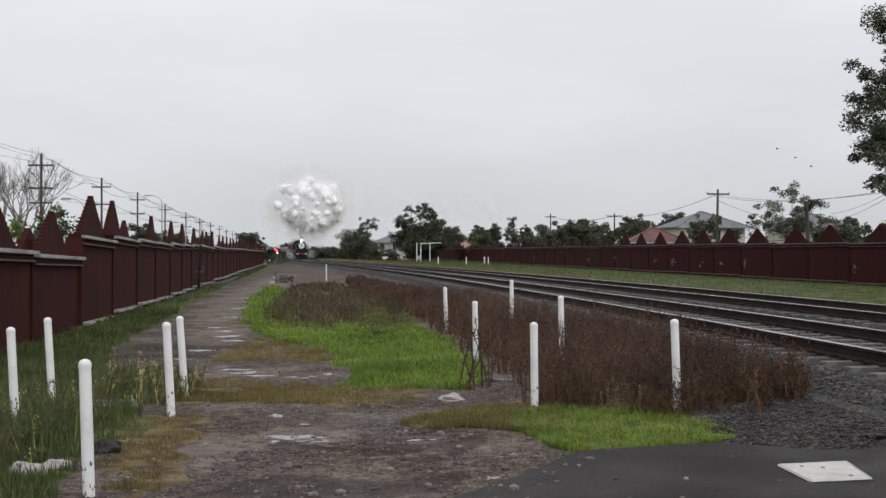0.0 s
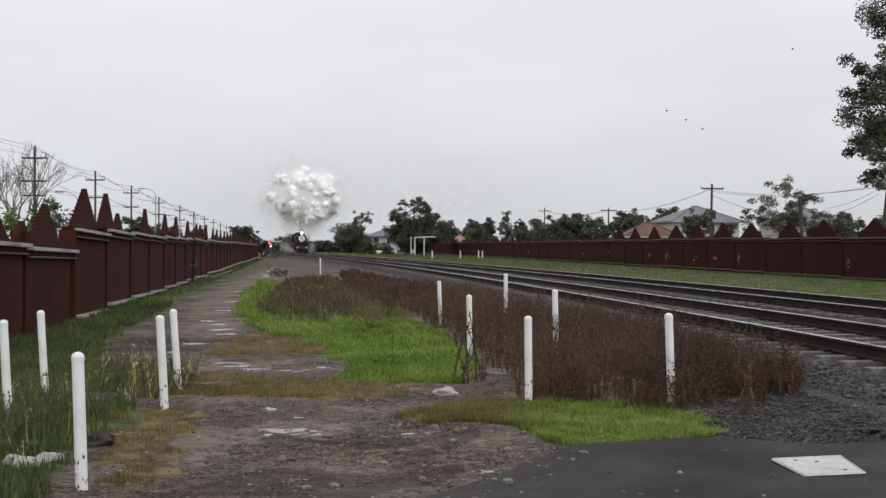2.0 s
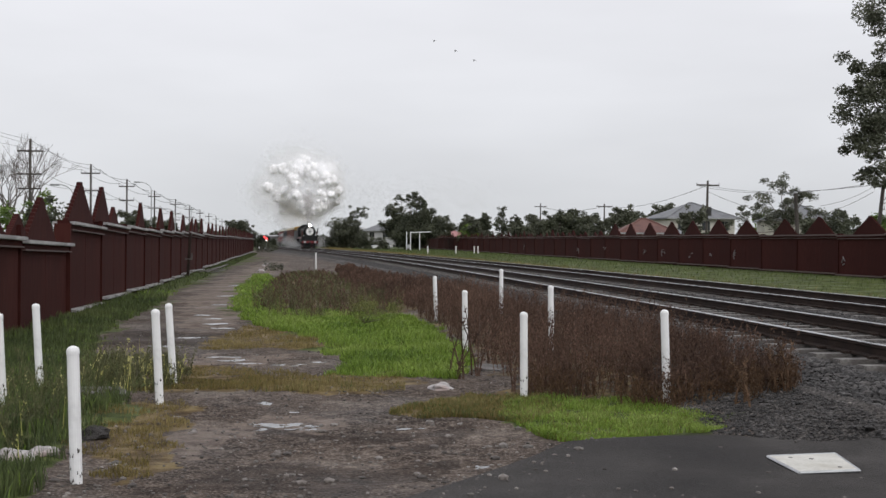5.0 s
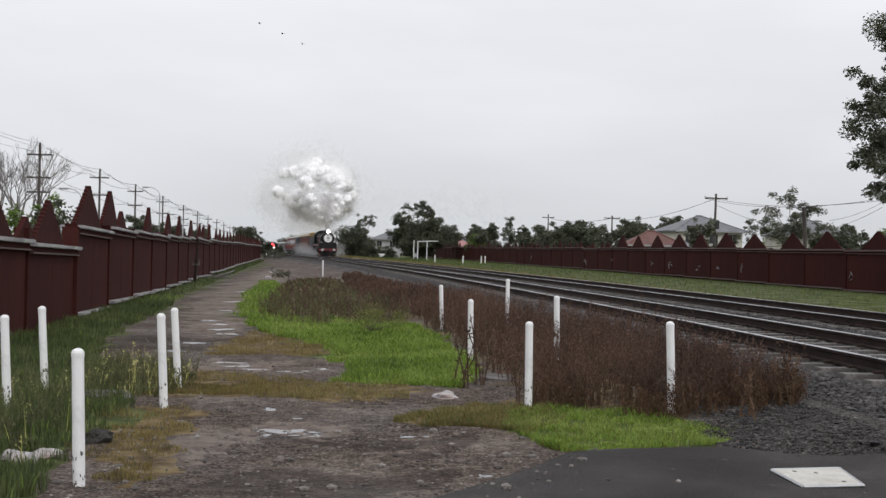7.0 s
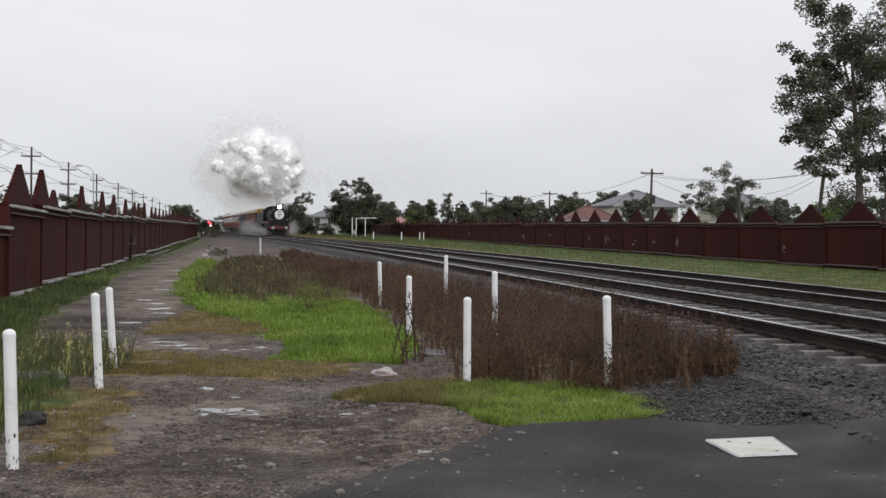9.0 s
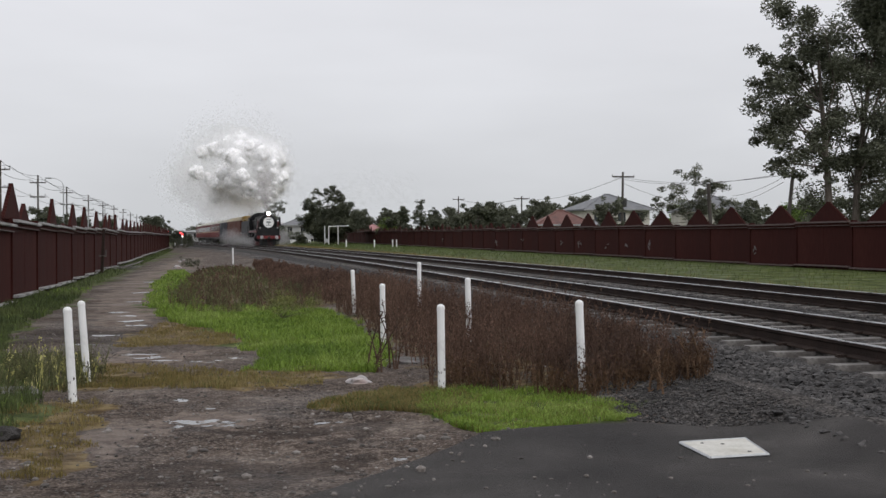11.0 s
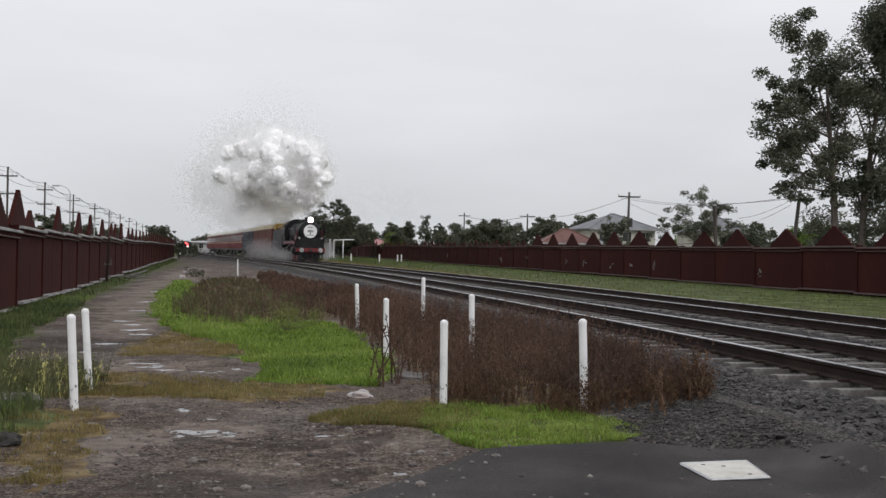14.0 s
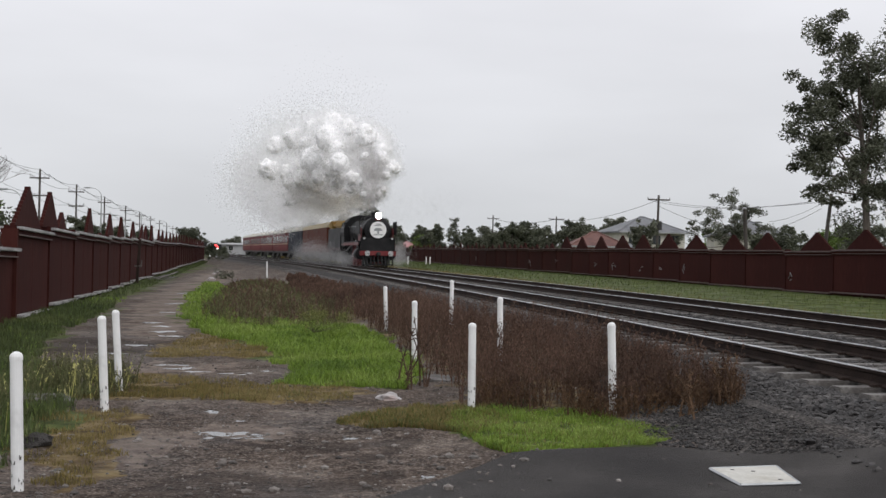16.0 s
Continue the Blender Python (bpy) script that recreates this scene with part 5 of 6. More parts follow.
make_car(-11.3, 232, 8, M_CARWHITE, "white parked car by the level crossing")
make_car(-9.2, 236, 70, M_CARWHITE, "white parked car facing the railway")


# ---- small things on the dirt ----
def make_blob(name, x, y, r, h, mat, label, category, seed, sub=3):
    bm = bmesh.new()
    bmesh.ops.create_icosphere(bm, subdivisions=sub, radius=1)
    for v in bm.verts:
        v.co *= 1 + 0.5 * noise.noise(v.co * 1.4 + Vector((seed * 7.1, 0, 0))) + 0.2 * noise.noise(v.co * 4 + Vector((0, seed, 0)))
        v.co = Vector((v.co.x * r, v.co.y * r * 0.8, max(v.co.z, -0.3) * h))
    ob = part(name, bm, mat)
    ob.matrix_world = Matrix.Translation((x, y, land(x, y) + h * 0.2))
    return tagged(ob, label, category)


make_blob("rock", 0.1, 13.75, 0.12, 0.06, M_LITTER, "pale wet stone on the dirt", "rock", 1)
make_blob("rock", -2.72, 10.05, 0.13, 0.09, M_ASPHALT, "dark lump of broken asphalt", "rock", 2)
make_blob("rubble", -3.0, 9.0, 0.13, 0.07, M_LITTER, "pale crumpled litter in the grass", "litter", 3)
make_blob("rubble", -2.88, 9.25, 0.1, 0.06, M_LITTER, "pale crumpled litter in the grass", "litter", 4)
make_blob("rubble", -3.28, 8.5, 0.07, 0.05, M_LITTER, "pale crumpled litter in the grass", "litter", 5)
make_blob("rock", -9.1, 66, 0.22, 0.14, M_LITTER, "pale rock lying beside the dirt track", "rock", 6)
make_blob("rock", -11.2, 84, 0.26, 0.18, M_LITTER, "pale rock beside the dirt track", "rock", 8)
make_blob("rock", -4.95, 25.5 + 10.0, 0.16, 0.08, M_GRASSDULL, "weedy tussock on the dirt track", "tussock", 9)


def make_slab(x, y, w, d, rz, h, label):
    bm = boxed(-w / 2, w / 2, -d / 2, d / 2, -0.05, h, bevel=0.015)
    bmesh.ops.subdivide_edges(bm, edges=bm.edges[:], cuts=2)
    for v in bm.verts:
        v.co += Vector((noise.noise(v.co * 3), noise.noise(v.co * 3 + Vector((5, 0, 0))), 0)) * 0.04
    ob = part("concrete_slab", bm, M_SLEEPER)
    ob.matrix_world = pose(x, y, land(x, y), 2, 3, rz)
    tagged(ob, label, "slab")


make_slab(-3.42, 12.9, 0.5, 0.55, 20, 0.05, "broken grey concrete slab in the grass")
make_slab(0.75, 15.8, 0.35, 0.5, -15, 0.05, "broken grey concrete slab among weeds")


def make_planks():
    t = thing("plank_pile", pose(-11.2, 64.5, land(-11.2, 64.5), 0, 0, 60), "small heap of grey weathered planks by the fence", "planks")
    for i, (dy, rz, tilt) in enumerate([(0, 0, 6), (0.25, 8, 3), (0.5, -6, 9), (0.15, 4, 12)]):
        pl = part("plank", boxed(-0.9, 0.9, -0.07, 0.07, 0, 0.04, bevel=0.008), M_SLEEPER, t)
        pl.matrix_basis = pose(0.1 * i, dy, 0.05 + 0.06 * i, 0, -tilt, rz)


make_planks()


def make_puddle(x, y, w, d, seed):
    n = 90
    verts = [(0, 0, 0)]
    for i in range(n):
        a = 2 * math.pi * i / n
        r = 1 + 0.7 * noise.noise((math.cos(a) * 1.3, math.sin(a) * 1.3, seed * 3.3)) + 0.6 * noise.noise((math.cos(a) * 4.5, math.sin(a) * 4.5, seed))
        verts.append((w / 2 * r * math.cos(a), d / 2 * r * math.sin(a), 0))
    ob = mesh_object("puddle", verts, [(0, i + 1, (i + 1) % n + 1) for i in range(n)], M_WATER)
    zs = sorted(land(x + v[0] * 0.8, y + v[1] * 0.8) for v in verts)
    ob.location = (x, y, zs[int(len(zs) * 0.5)] + 0.001)
    tagged(ob, "shallow rain puddle reflecting the pale sky", "puddle", "puddles")


PUDDLES = [(-1.25, 10.9, 0.5, 0.36), (-1.5, 11.0, 0.2, 0.2), (-1.42, 10.7, 0.16, 0.12), (-1.05, 10.75, 0.16, 0.2), (-1.66, 12.4, 0.14, 0.36), (-1.3, 11.7, 0.1, 0.16), (-4.25, 24.3, 0.55, 0.6), (-4.5, 25.6, 0.4, 0.5), (-3.9, 23.1, 0.5, 0.35), (-4.15, 20.9, 0.55, 0.35), (-2.65, 16.8, 0.5, 0.3), (-2.9, 17.3, 0.4, 0.25), (-2.4, 16.4, 0.3, 0.2), (-1.8, 16.2, 0.4, 0.22), (-1.5, 16.5, 0.2, 0.2), (-5.0, 27.5, 0.4, 0.7), (-0.25, 10.6, 0.12, 0.14), (-0.1, 10.75, 0.1, 0.1), (0.36, 8.95, 0.12, 0.2), (-5.5, 32, 0.4, 0.8), (-6.1, 37, 0.6, 0.9), (-7.2, 46, 0.5, 1.6), (-4.1, 18.9, 0.45, 0.25), (-3.6, 12.4, 0.3, 0.2)]
for i, (x, y, w, d) in enumerate(PUDDLES):
    make_puddle(x, y, w, d, i + 1)


def make_dark_plant(x, y, h, n, seed, label, mat):
    rng = random.Random(seed)
    t = thing("dock_plant", Matrix.Translation((x, y, land(x, y))), label, "plant")
    for _ in range(n):
        bm = bmesh.new()
        a, l = rng.uniform(0, 6.28), rng.uniform(0.1, 0.34) * h
        p = Vector((rng.gauss(0, 0.05), rng.gauss(0, 0.05), -0.03))
        for i in range(4):
            q = p + Vector((math.cos(a) * l * (i + 1) / 6, math.sin(a) * l * (i + 1) / 6, h * rng.uniform(0.19, 0.28)))
            tube(bm, p, q, 0.012 - 0.002 * i, 0.01 - 0.002 * i, 5)
            for _ in range(5):
                c = p.lerp(q, rng.random())
                s = Vector((rng.gauss(0, 1), rng.gauss(0, 1), rng.gauss(0.8, 0.5))).normalized() * rng.uniform(0.02, 0.06)
                tube(bm, c, c + s, 0.009, 0.003, 4)
            p = q
        part("stem", bm, mat, t)


make_dark_plant(0.28, 14.7, 0.78, 5, 2, "dead dark branching weed at the grass edge", M_DOCK)
make_dark_plant(0.5, 15.0, 0.85, 4, 5, "dead dark branching weed at the grass edge", M_DOCK)
make_dark_plant(3.3, 11.9, 0.5, 5, 7, "dead rusty branching weed on the gravel", M_RUST)
make_dark_plant(2.9, 11.6, 0.45, 4, 8, "dead rusty branching weed on the gravel", M_RUST)
M_PALESHRUB = leaf_material("pale_feathery_leaves", [(0.1, 0.115, 0.03), (0.17, 0.18, 0.055), (0.26, 0.25, 0.1)], 0.4, 0.7)
make_tree(-1.15, 24.2, land(-1.15, 24.2), crown_of(random.Random(8), 12, 1.2, 1.1, 0.1, 0.6, 0.2), "pale green feathery bush in bright grass", M_PALESHRUB, M_STALK, 5200, 0.016, 0.02, 61, name="shrub")
make_tree(-9.0, 70, land(-9.0, 70), crown_of(random.Random(9), 10, 1.0, 1.4, 0.1, 0.4, 0.25), "dark low shrub by the dirt track", M_DARKLEAF, M_STALK, 1500, 0.045, 0.02, 62, name="shrub")
make_tree(-24.6, 186, 0.0, crown_of(random.Random(10), 14, 3.5, 4, 0.1, 1.7, 0.6), "dark green shrub at the fence end", M_DARKLEAF, M_BARK, 160, 0.14, 0.04, 63, name="shrub")


def scatter_pebbles():
    rng = random.Random(41)
    base = bmesh.new()
    bmesh.ops.create_icosphere(base, subdivisions=1, radius=1)
    bv = np.array([v.co[:] for v in base.verts])
    bf = np.array([[v.index for v in f.verts] for f in base.faces])
    base.free()
    verts, faces, n = [], [], 0
    while n < 9500 * 12:
        y = 6.8 + 17 * rng.random() ** 1.8
        x = rng.uniform(-5.5, 5)
        off, _ = off_track(x, y)
        if off > -0.9 or (x > 0.5 + (y - 8.2) * 0.55 and y < 11 and rng.random() < 0.9) or zones(x, y)[0] > 0.5:
            continue
        s = 0.003 + 0.017 * rng.random() ** 3 if rng.random() > 0.03 or y > 11 else rng.uniform(0.018, 0.04)
        sc = np.array([rng.uniform(0.7, 1.3), rng.uniform(0.7, 1.3), rng.uniform(0.4, 0.8)]) * s
        verts.append(bv * sc + np.array([x, y, land(x, y) + s * 0.15 + (0.034 if x > 0.2 + (y - 8.2) * 0.55 and y < 11 else 0)]))
        faces.append(bf + n)
        n += len(bv)
    tagged(mesh_object("pebbles", np.concatenate(verts), np.concatenate(faces), M_PEBBLE), "scattered pebbles and grit on the dirt", "pebbles", kind="stuff")


scatter_pebbles()


def scatter_gravel():
    """Crushed stone on the apron between the asphalt and the track."""
    rng, jitter = random.Random(43), np.random.default_rng(8)
    base = bmesh.new()
    bmesh.ops.create_icosphere(base, subdivisions=1, radius=1)
    bv = np.array([v.co[:] for v in base.verts])
    bf = np.array([[v.index for v in f.verts] for f in base.faces])
    base.free()
    verts, faces, n = [], [], 0
    while n < 14000 * 12:
        y = rng.uniform(8.9, 15.5)
        x = rng.uniform(2.4, 5.4)
        off, _ = off_track(x, y)
        if off > -1.5 or off < -3.0 or y < 10.3 - 1.4 * ramp01(2.7, 4.0, x) + 0.1 * noise.noise((x * 3, 0, 0)):
            continue
        sz = 0.004 + 0.017 * rng.random() ** 2.5
        sc = np.array([rng.uniform(0.7, 1.3), rng.uniform(0.7, 1.3), rng.uniform(0.5, 0.9)]) * sz
        verts.append(bv * sc * (1 + 0.6 * (jitter.random((len(bv), 1)) - 0.5)) + np.array([x, y, land(x, y) + sz * 0.2]))
        faces.append(bf + n)
        n += len(bv)
    tagged(mesh_object("gravel", np.concatenate(verts), np.concatenate(faces), M_STONE), "loose grey gravel beside the asphalt", "gravel", kind="stuff")


scatter_gravel()


# ---- marks and fittings on the fences ----
def make_paint_marks():
    rng = random.Random(6)
    for y in (139.0, 113.5, 104.0, 92.5, 88.0, 82.0, 78.0, 74.0, 59.6):
        x, z = right_line(y)
        t = thing("paint_mark", pose(x - 0.12, y, z + rng.uniform(0.6, 0.9), 0, 0, 96.8), "scrawled pale paint mark on the maroon fence", "paint mark", "paint marks on the fence")
        for _ in range(rng.randint(3, 5)):
            cx, cz, a = rng.uniform(-0.35, 0.35), rng.uniform(-0.2, 0.2), rng.uniform(-1.2, 1.2)
            l = rng.uniform(0.08, 0.22)
            bm = bmesh.new()
            tube(bm, (cx - l * math.cos(a), 0, cz - l * math.sin(a)), (cx + l * math.cos(a), 0, cz + l * math.sin(a)), 0.03, 0.022, 5)
            part("stroke", bm, M_PALEMARK, t)


M_PALEMARK = material("faded_pale_paint", [(0.16, 0.14, 0.14), (0.28, 0.26, 0.26)], 0.8, 4, 20, 0.0)
make_paint_marks()


def make_fence_prop():
    x, z = left_line(56.8)
    t = thing("leaning_prop", pose(x + 0.35, 56.8, z - 0.05, 0, 3, 0), "rusty leaning steel prop against the maroon fence", "prop")
    part("bar", boxed(-0.06, 0.06, -0.06, 0.06, 0, 2.0, bevel=0.01), M_RAIL, t)
    part("bracket", boxed(-0.16, 0.16, -0.06, 0.06, 0.75, 0.82, bevel=0.01), M_SLEEPER, t, "grey bracket")
    part("strut", tubed((0.14, 0, 0.8), (0.14, 0, 1.05), 0.03, sides=6), M_SLEEPER, t)


make_fence_prop()


# ---- the train ----
# its own space: x ahead, y to its left, z up from the rail tops, origin at the middle of its length
def wheelset(parent, x, r, name, spokes=0, solid=True):
    """Two wheels on an axle, turning as one."""
    ax = part(name, tubed((0, -0.86, 0), (0, 0.86, 0), 0.09, sides=8), M_DARKIRON, parent)
    ax.matrix_basis = Matrix.Translation((x, 0, r))
    for s in (-1, 1):
        rot = Matrix.Translation((0, s * 0.8, 0)) @ Matrix.Rotation(radians(90), 4, "X")
        bm = bmesh.new()
        if spokes:
            k = 24
            rings = [[bm.verts.new(rot @ Vector((q * math.cos(2 * math.pi * i / k), q * math.sin(2 * math.pi * i / k), z))) for i in range(k)] for q, z in ((r * 0.86, -0.06), (r, -0.06), (r, 0.06), (r * 0.86, 0.06))]
            for a, b in zip(rings, rings[1:] + rings[:1]):
                for i in range(k):
                    bm.faces.new((a[i], a[(i + 1) % k], b[(i + 1) % k], b[i]))
            for i in range(spokes):
                a = 2 * math.pi * i / spokes
                tube(bm, rot @ Vector((0, 0, 0)), rot @ Vector((r * 0.9 * math.cos(a), r * 0.9 * math.sin(a), 0)), 0.05, 0.035, 5)
            lathe(bm, [(0.2, -0.09), (0.2, 0.09)], 10, rot)
            box(bm, -r * 0.75, -r * 0.35, s * 0.8 - 0.05, s * 0.8 + 0.05, -r * 0.4, r * 0.4)
        else:
            lathe(bm, [(r, -0.06), (r, 0.06), (r * 0.8, 0.05), (0.15, 0.07)], 18, rot)
        part("wheel", bm, M_RED if spokes else M_DARKIRON, ax)
    return ax


def make_locomotive():
    t = thing("steam_locomotive", Matrix(), "black steam locomotive with red trim and a round white headboard", "locomotive")
    F = 6.3
    # boiler lies along x
    lie = Matrix.Rotation(radians(90), 4, "Y")
    boiler = part("boiler", lathed([(0.93, -5.0), (0.95, -1.0), (0.9, 3.4), (0.9, 3.5)], 28, Matrix.Translation((0, 0, 2.75)) @ lie), M_BLACK, t, smooth=False)
    for x in (-4.2, -2.6, -1.0, 0.8, 2.4):
        part("boiler_band", lathed([(0.965, x), (0.965, x + 0.07)], 28, Matrix.Translation((0, 0, 2.75)) @ lie), M_DARKIRON, boiler)
    smokebox = part("smokebox", lathed([(1.04, 3.5), (1.04, 5.2), (0.98, 5.28), (0.74, 5.36)], 28, Matrix.Translation((0, 0, 2.75)) @ lie), M_BLACK, t)
    part("smokebox_door", lathed([(0.72, 5.3), (0.66, 5.42), (0.2, 5.5)], 24, Matrix.Translation((0, 0, 2.75)) @ lie), M_BLACK, smokebox)
    board = part("headboard", lathed([(0.63, 5.52), (0.63, 5.56)], 32, Matrix.Translation((0, 0, 2.8)) @ lie), M_BOARD, t, "round white headboard with grey print")
    part("headboard_rim", lathed([(0.66, 5.5), (0.66, 5.53)], 32, Matrix.Translation((0, 0, 2.8)) @ lie), M_DARKIRON, board)
    # a plain tree-like device and bars stand for the print
    for y0, y1, z0, z1 in [(-0.06, 0.06, -0.3, -0.05), (-0.3, 0.3, -0.08, 0.05), (-0.22, 0.22, 0.05, 0.14), (-0.34, 0.34, -0.4, -0.34), (-0.3, 0.3, 0.3, 0.36), (-0.2, 0.2, 0.4, 0.45)]:
        part("printed_bar", boxed(5.556, 5.566, y0, y1, 2.8 + z0, 2.8 + z1), M_GREY, board, "grey printed bar")
    lamp = part("headlight", lathed([(0.24, 5.15), (0.27, 5.3), (0.27, 5.55)], 20, Matrix.Translation((0, 0, 3.86)) @ lie), M_BLACK, t)
    part("lens", lathed([(0.245, 5.55), (0.2, 5.6), (0.05, 5.62)], 20, Matrix.Translation((0, 0, 3.86)) @ lie), M_LAMP, lamp, "glowing headlight lens")
    part("lamp_bracket", boxed(5.0, 5.4, -0.2, 0.2, 3.5, 3.7), M_RED, lamp, "red lamp bracket")
    part("chimney", lathed([(0.5, 3.55), (0.42, 3.7), (0.4, 4.05), (0.46, 4.12), (0.3, 4.13)], 20, Matrix.Translation((4.4, 0, 0))), M_BLACK, t)
    part("steam_dome", lathed([(0.45, 3.5), (0.42, 3.85), (0.3, 4.0), (0.08, 4.05)], 18, Matrix.Translation((1.2, 0, 0))), M_BLACK, t)
    part("sand_dome", lathed([(0.4, 3.5), (0.38, 3.8), (0.2, 3.95)], 18, Matrix.Translation((-1.4, 0, 0))), M_BLACK, t)
    for s in (-1, 1):
        part("smoke_deflector", boxed(3.7, 5.5, s * 1.42 - 0.02, s * 1.42 + 0.02, 2.45, 3.45, bevel=0.01), M_BLACK, t)
        part("running_board", boxed(-4.3, 5.0, s * 1.25 - 0.2, s * 1.25 + 0.15, 1.86, 1.93), M_BLACK, t)
        part("valance", boxed(-4.3, 4.9, s * 1.4 - 0.012, s * 1.4 + 0.012, 1.62, 1.86), M_RED, t, "red painted valance")
        part("side_panel", boxed(3.6, 5.1, s * 1.22 - 0.03, s * 1.22 + 0.03, 1.95, 2.95, bevel=0.02), M_RED, t, "red side panel")
        part("handrail", tubed((-4.2, s * 1.02, 3.15), (3.4, s * 1.0, 3.12), 0.025, sides=6), M_STEEL, t)
        cyl = part("cylinder", lathed([(0.42, 3.35), (0.46, 3.45), (0.46, 4.55), (0.42, 4.65)], 18, Matrix.Translation((0, s * 1.12, 0.98)) @ lie), M_BLACK, t)
        part("valve_chest", lathed([(0.26, 3.3), (0.26, 4.7)], 14, Matrix.Translation((0, s * 1.1, 1.55)) @ lie), M_BLACK, cyl)
        part("connecting_rod", boxed(-1.2, 3.4, s * 1.06 - 0.03, s * 1.06 + 0.03, 0.86, 0.98), M_STEEL, t, "bright steel rod")
        part("coupling_rod", boxed(-2.7, 2.3, s * 0.98 - 0.03, s * 0.98 + 0.03, 0.7, 0.8), M_STEEL, t, "bright steel rod")
        b = part("buffer", lathed([(0.09, F - 0.55), (0.09, F - 0.1), (0.2, F - 0.08), (0.2, F)], 16, Matrix.Translation((0, s * 0.88, 1.02)) @ lie), M_STEEL, t, "bright steel buffer")
        part("marker_lamp", lathed([(0.08, 5.55), (0.09, 5.7)], 10, Matrix.Translation((0, s * 1.05, 2.15)) @ lie), M_STEEL, t)
        part("injector_pipe", tubed((-3.8, s * 1.2, 1.2), (1.5, s * 1.15, 2.0), 0.05, sides=6), M_STEEL, t)
    part("front_plate", boxed(5.35, 5.45, -1.32, 1.32, 1.2, 2.2, bevel=0.04), M_BLACK, t)
    part("front_platform", boxed(5.0, 5.6, -1.38, 1.38, 1.2, 1.26), M_BLACK, t)
    part("buffer_beam", boxed(5.62, 5.75, -1.38, 1.38, 0.85, 1.2, bevel=0.02), M_RED, t, "red buffer beam")
    part("coupler", boxed(5.75, 6.25, -0.14, 0.14, 0.85, 1.12, bevel=0.04), M_DARKIRON, t)
    bm = bmesh.new()
    for i in range(9):
        tube(bm, (5.6, -1.1 + i * 0.275, 0.85), (5.95, -1.1 + i * 0.275, 0.16), 0.06, sides=5)
    box(bm, 5.85, 5.98, -1.05, 1.05, 0.13, 0.22)
    part("pilot", bm, M_BLACK, t)
    part("frame", boxed(-5.9, 5.5, -0.6, 0.6, 0.9, 1.75), M_BLACK, t)
    part("firebox", boxed(-4.6, -2.2, -0.85, 0.85, 1.2, 3.3, bevel=0.15), M_BLACK, t)
    cab = part("cab", boxed(-6.2, -4.3, -1.35, 1.35, 1.55, 3.55, bevel=0.05), M_BLACK, t)
    part("cab_roof", lathed([(1.42, -6.35), (1.42, -4.15)], 24, Matrix.Translation((0, 0, 2.75)) @ lie), M_BLACK, cab)
    for s in (-1, 1):
        part("cab_window", boxed(-5.8, -4.7, s * 1.36 - 0.01, s * 1.36 + 0.01, 2.5, 3.2), M_GLASS, cab)
        part("cab_lining", boxed(-6.1, -4.4, s * 1.362 - 0.006, s * 1.362 + 0.006, 1.7, 1.76), M_RED, cab)
    drivers = [wheelset(t, x, 0.92, "driving_axle", 14) for x in (2.2, 0.2, -1.8)]
    for x in (4.7, 3.3):
        drivers.append(wheelset(t, x, 0.45, "leading_axle"))
    for x in (-3.6, -5.2):
        drivers.append(wheelset(t, x, 0.5, "trailing_axle"))
    return t, drivers


def bogie(parent, x, turning):
    b = part("bogie", boxed(x - 1.5, x + 1.5, -1.0, 1.0, 0.4, 0.75, bevel=0.05), M_DARKIRON, parent)
    for s in (-1, 1):
        part("axlebox", boxed(x - 1.45, x + 1.45, s * 1.02 - 0.06, s * 1.02 + 0.06, 0.3, 0.55, bevel=0.03), M_DARKIRON, b)
    for dx in (-1.1, 1.1):
        turning.append(wheelset(parent, x + dx, 0.46, "axle"))


def make_tender(turning):
    t = thing("tender", Matrix(), "black tender with an ochre load, coupled behind the locomotive", "tender")
    part("tank", boxed(-4.5, 4.5, -1.38, 1.38, 1.15, 3.15, bevel=0.06), M_BLACK, t)
    part("load", boxed(-3.9, 3.6, -1.2, 1.2, 3.15, 3.75, bevel=0.2), M_OCHRE, t, "ochre tender load")
    part("rear_bunker", boxed(-4.45, -2.2, -1.3, 1.3, 3.15, 3.85, bevel=0.1), M_OCHRE, t, "ochre rear bunker")
    part("underframe", boxed(-4.6, 4.6, -1.2, 1.2, 0.85, 1.15), M_DARKIRON, t)
    for s in (-1, 1):
        part("lining", boxed(-4.4, 4.4, s * 1.385 - 0.006, s * 1.385 + 0.006, 1.3, 1.36), M_RED, t)
    bogie(t, 2.7, turning), bogie(t, -2.7, turning)
    return t


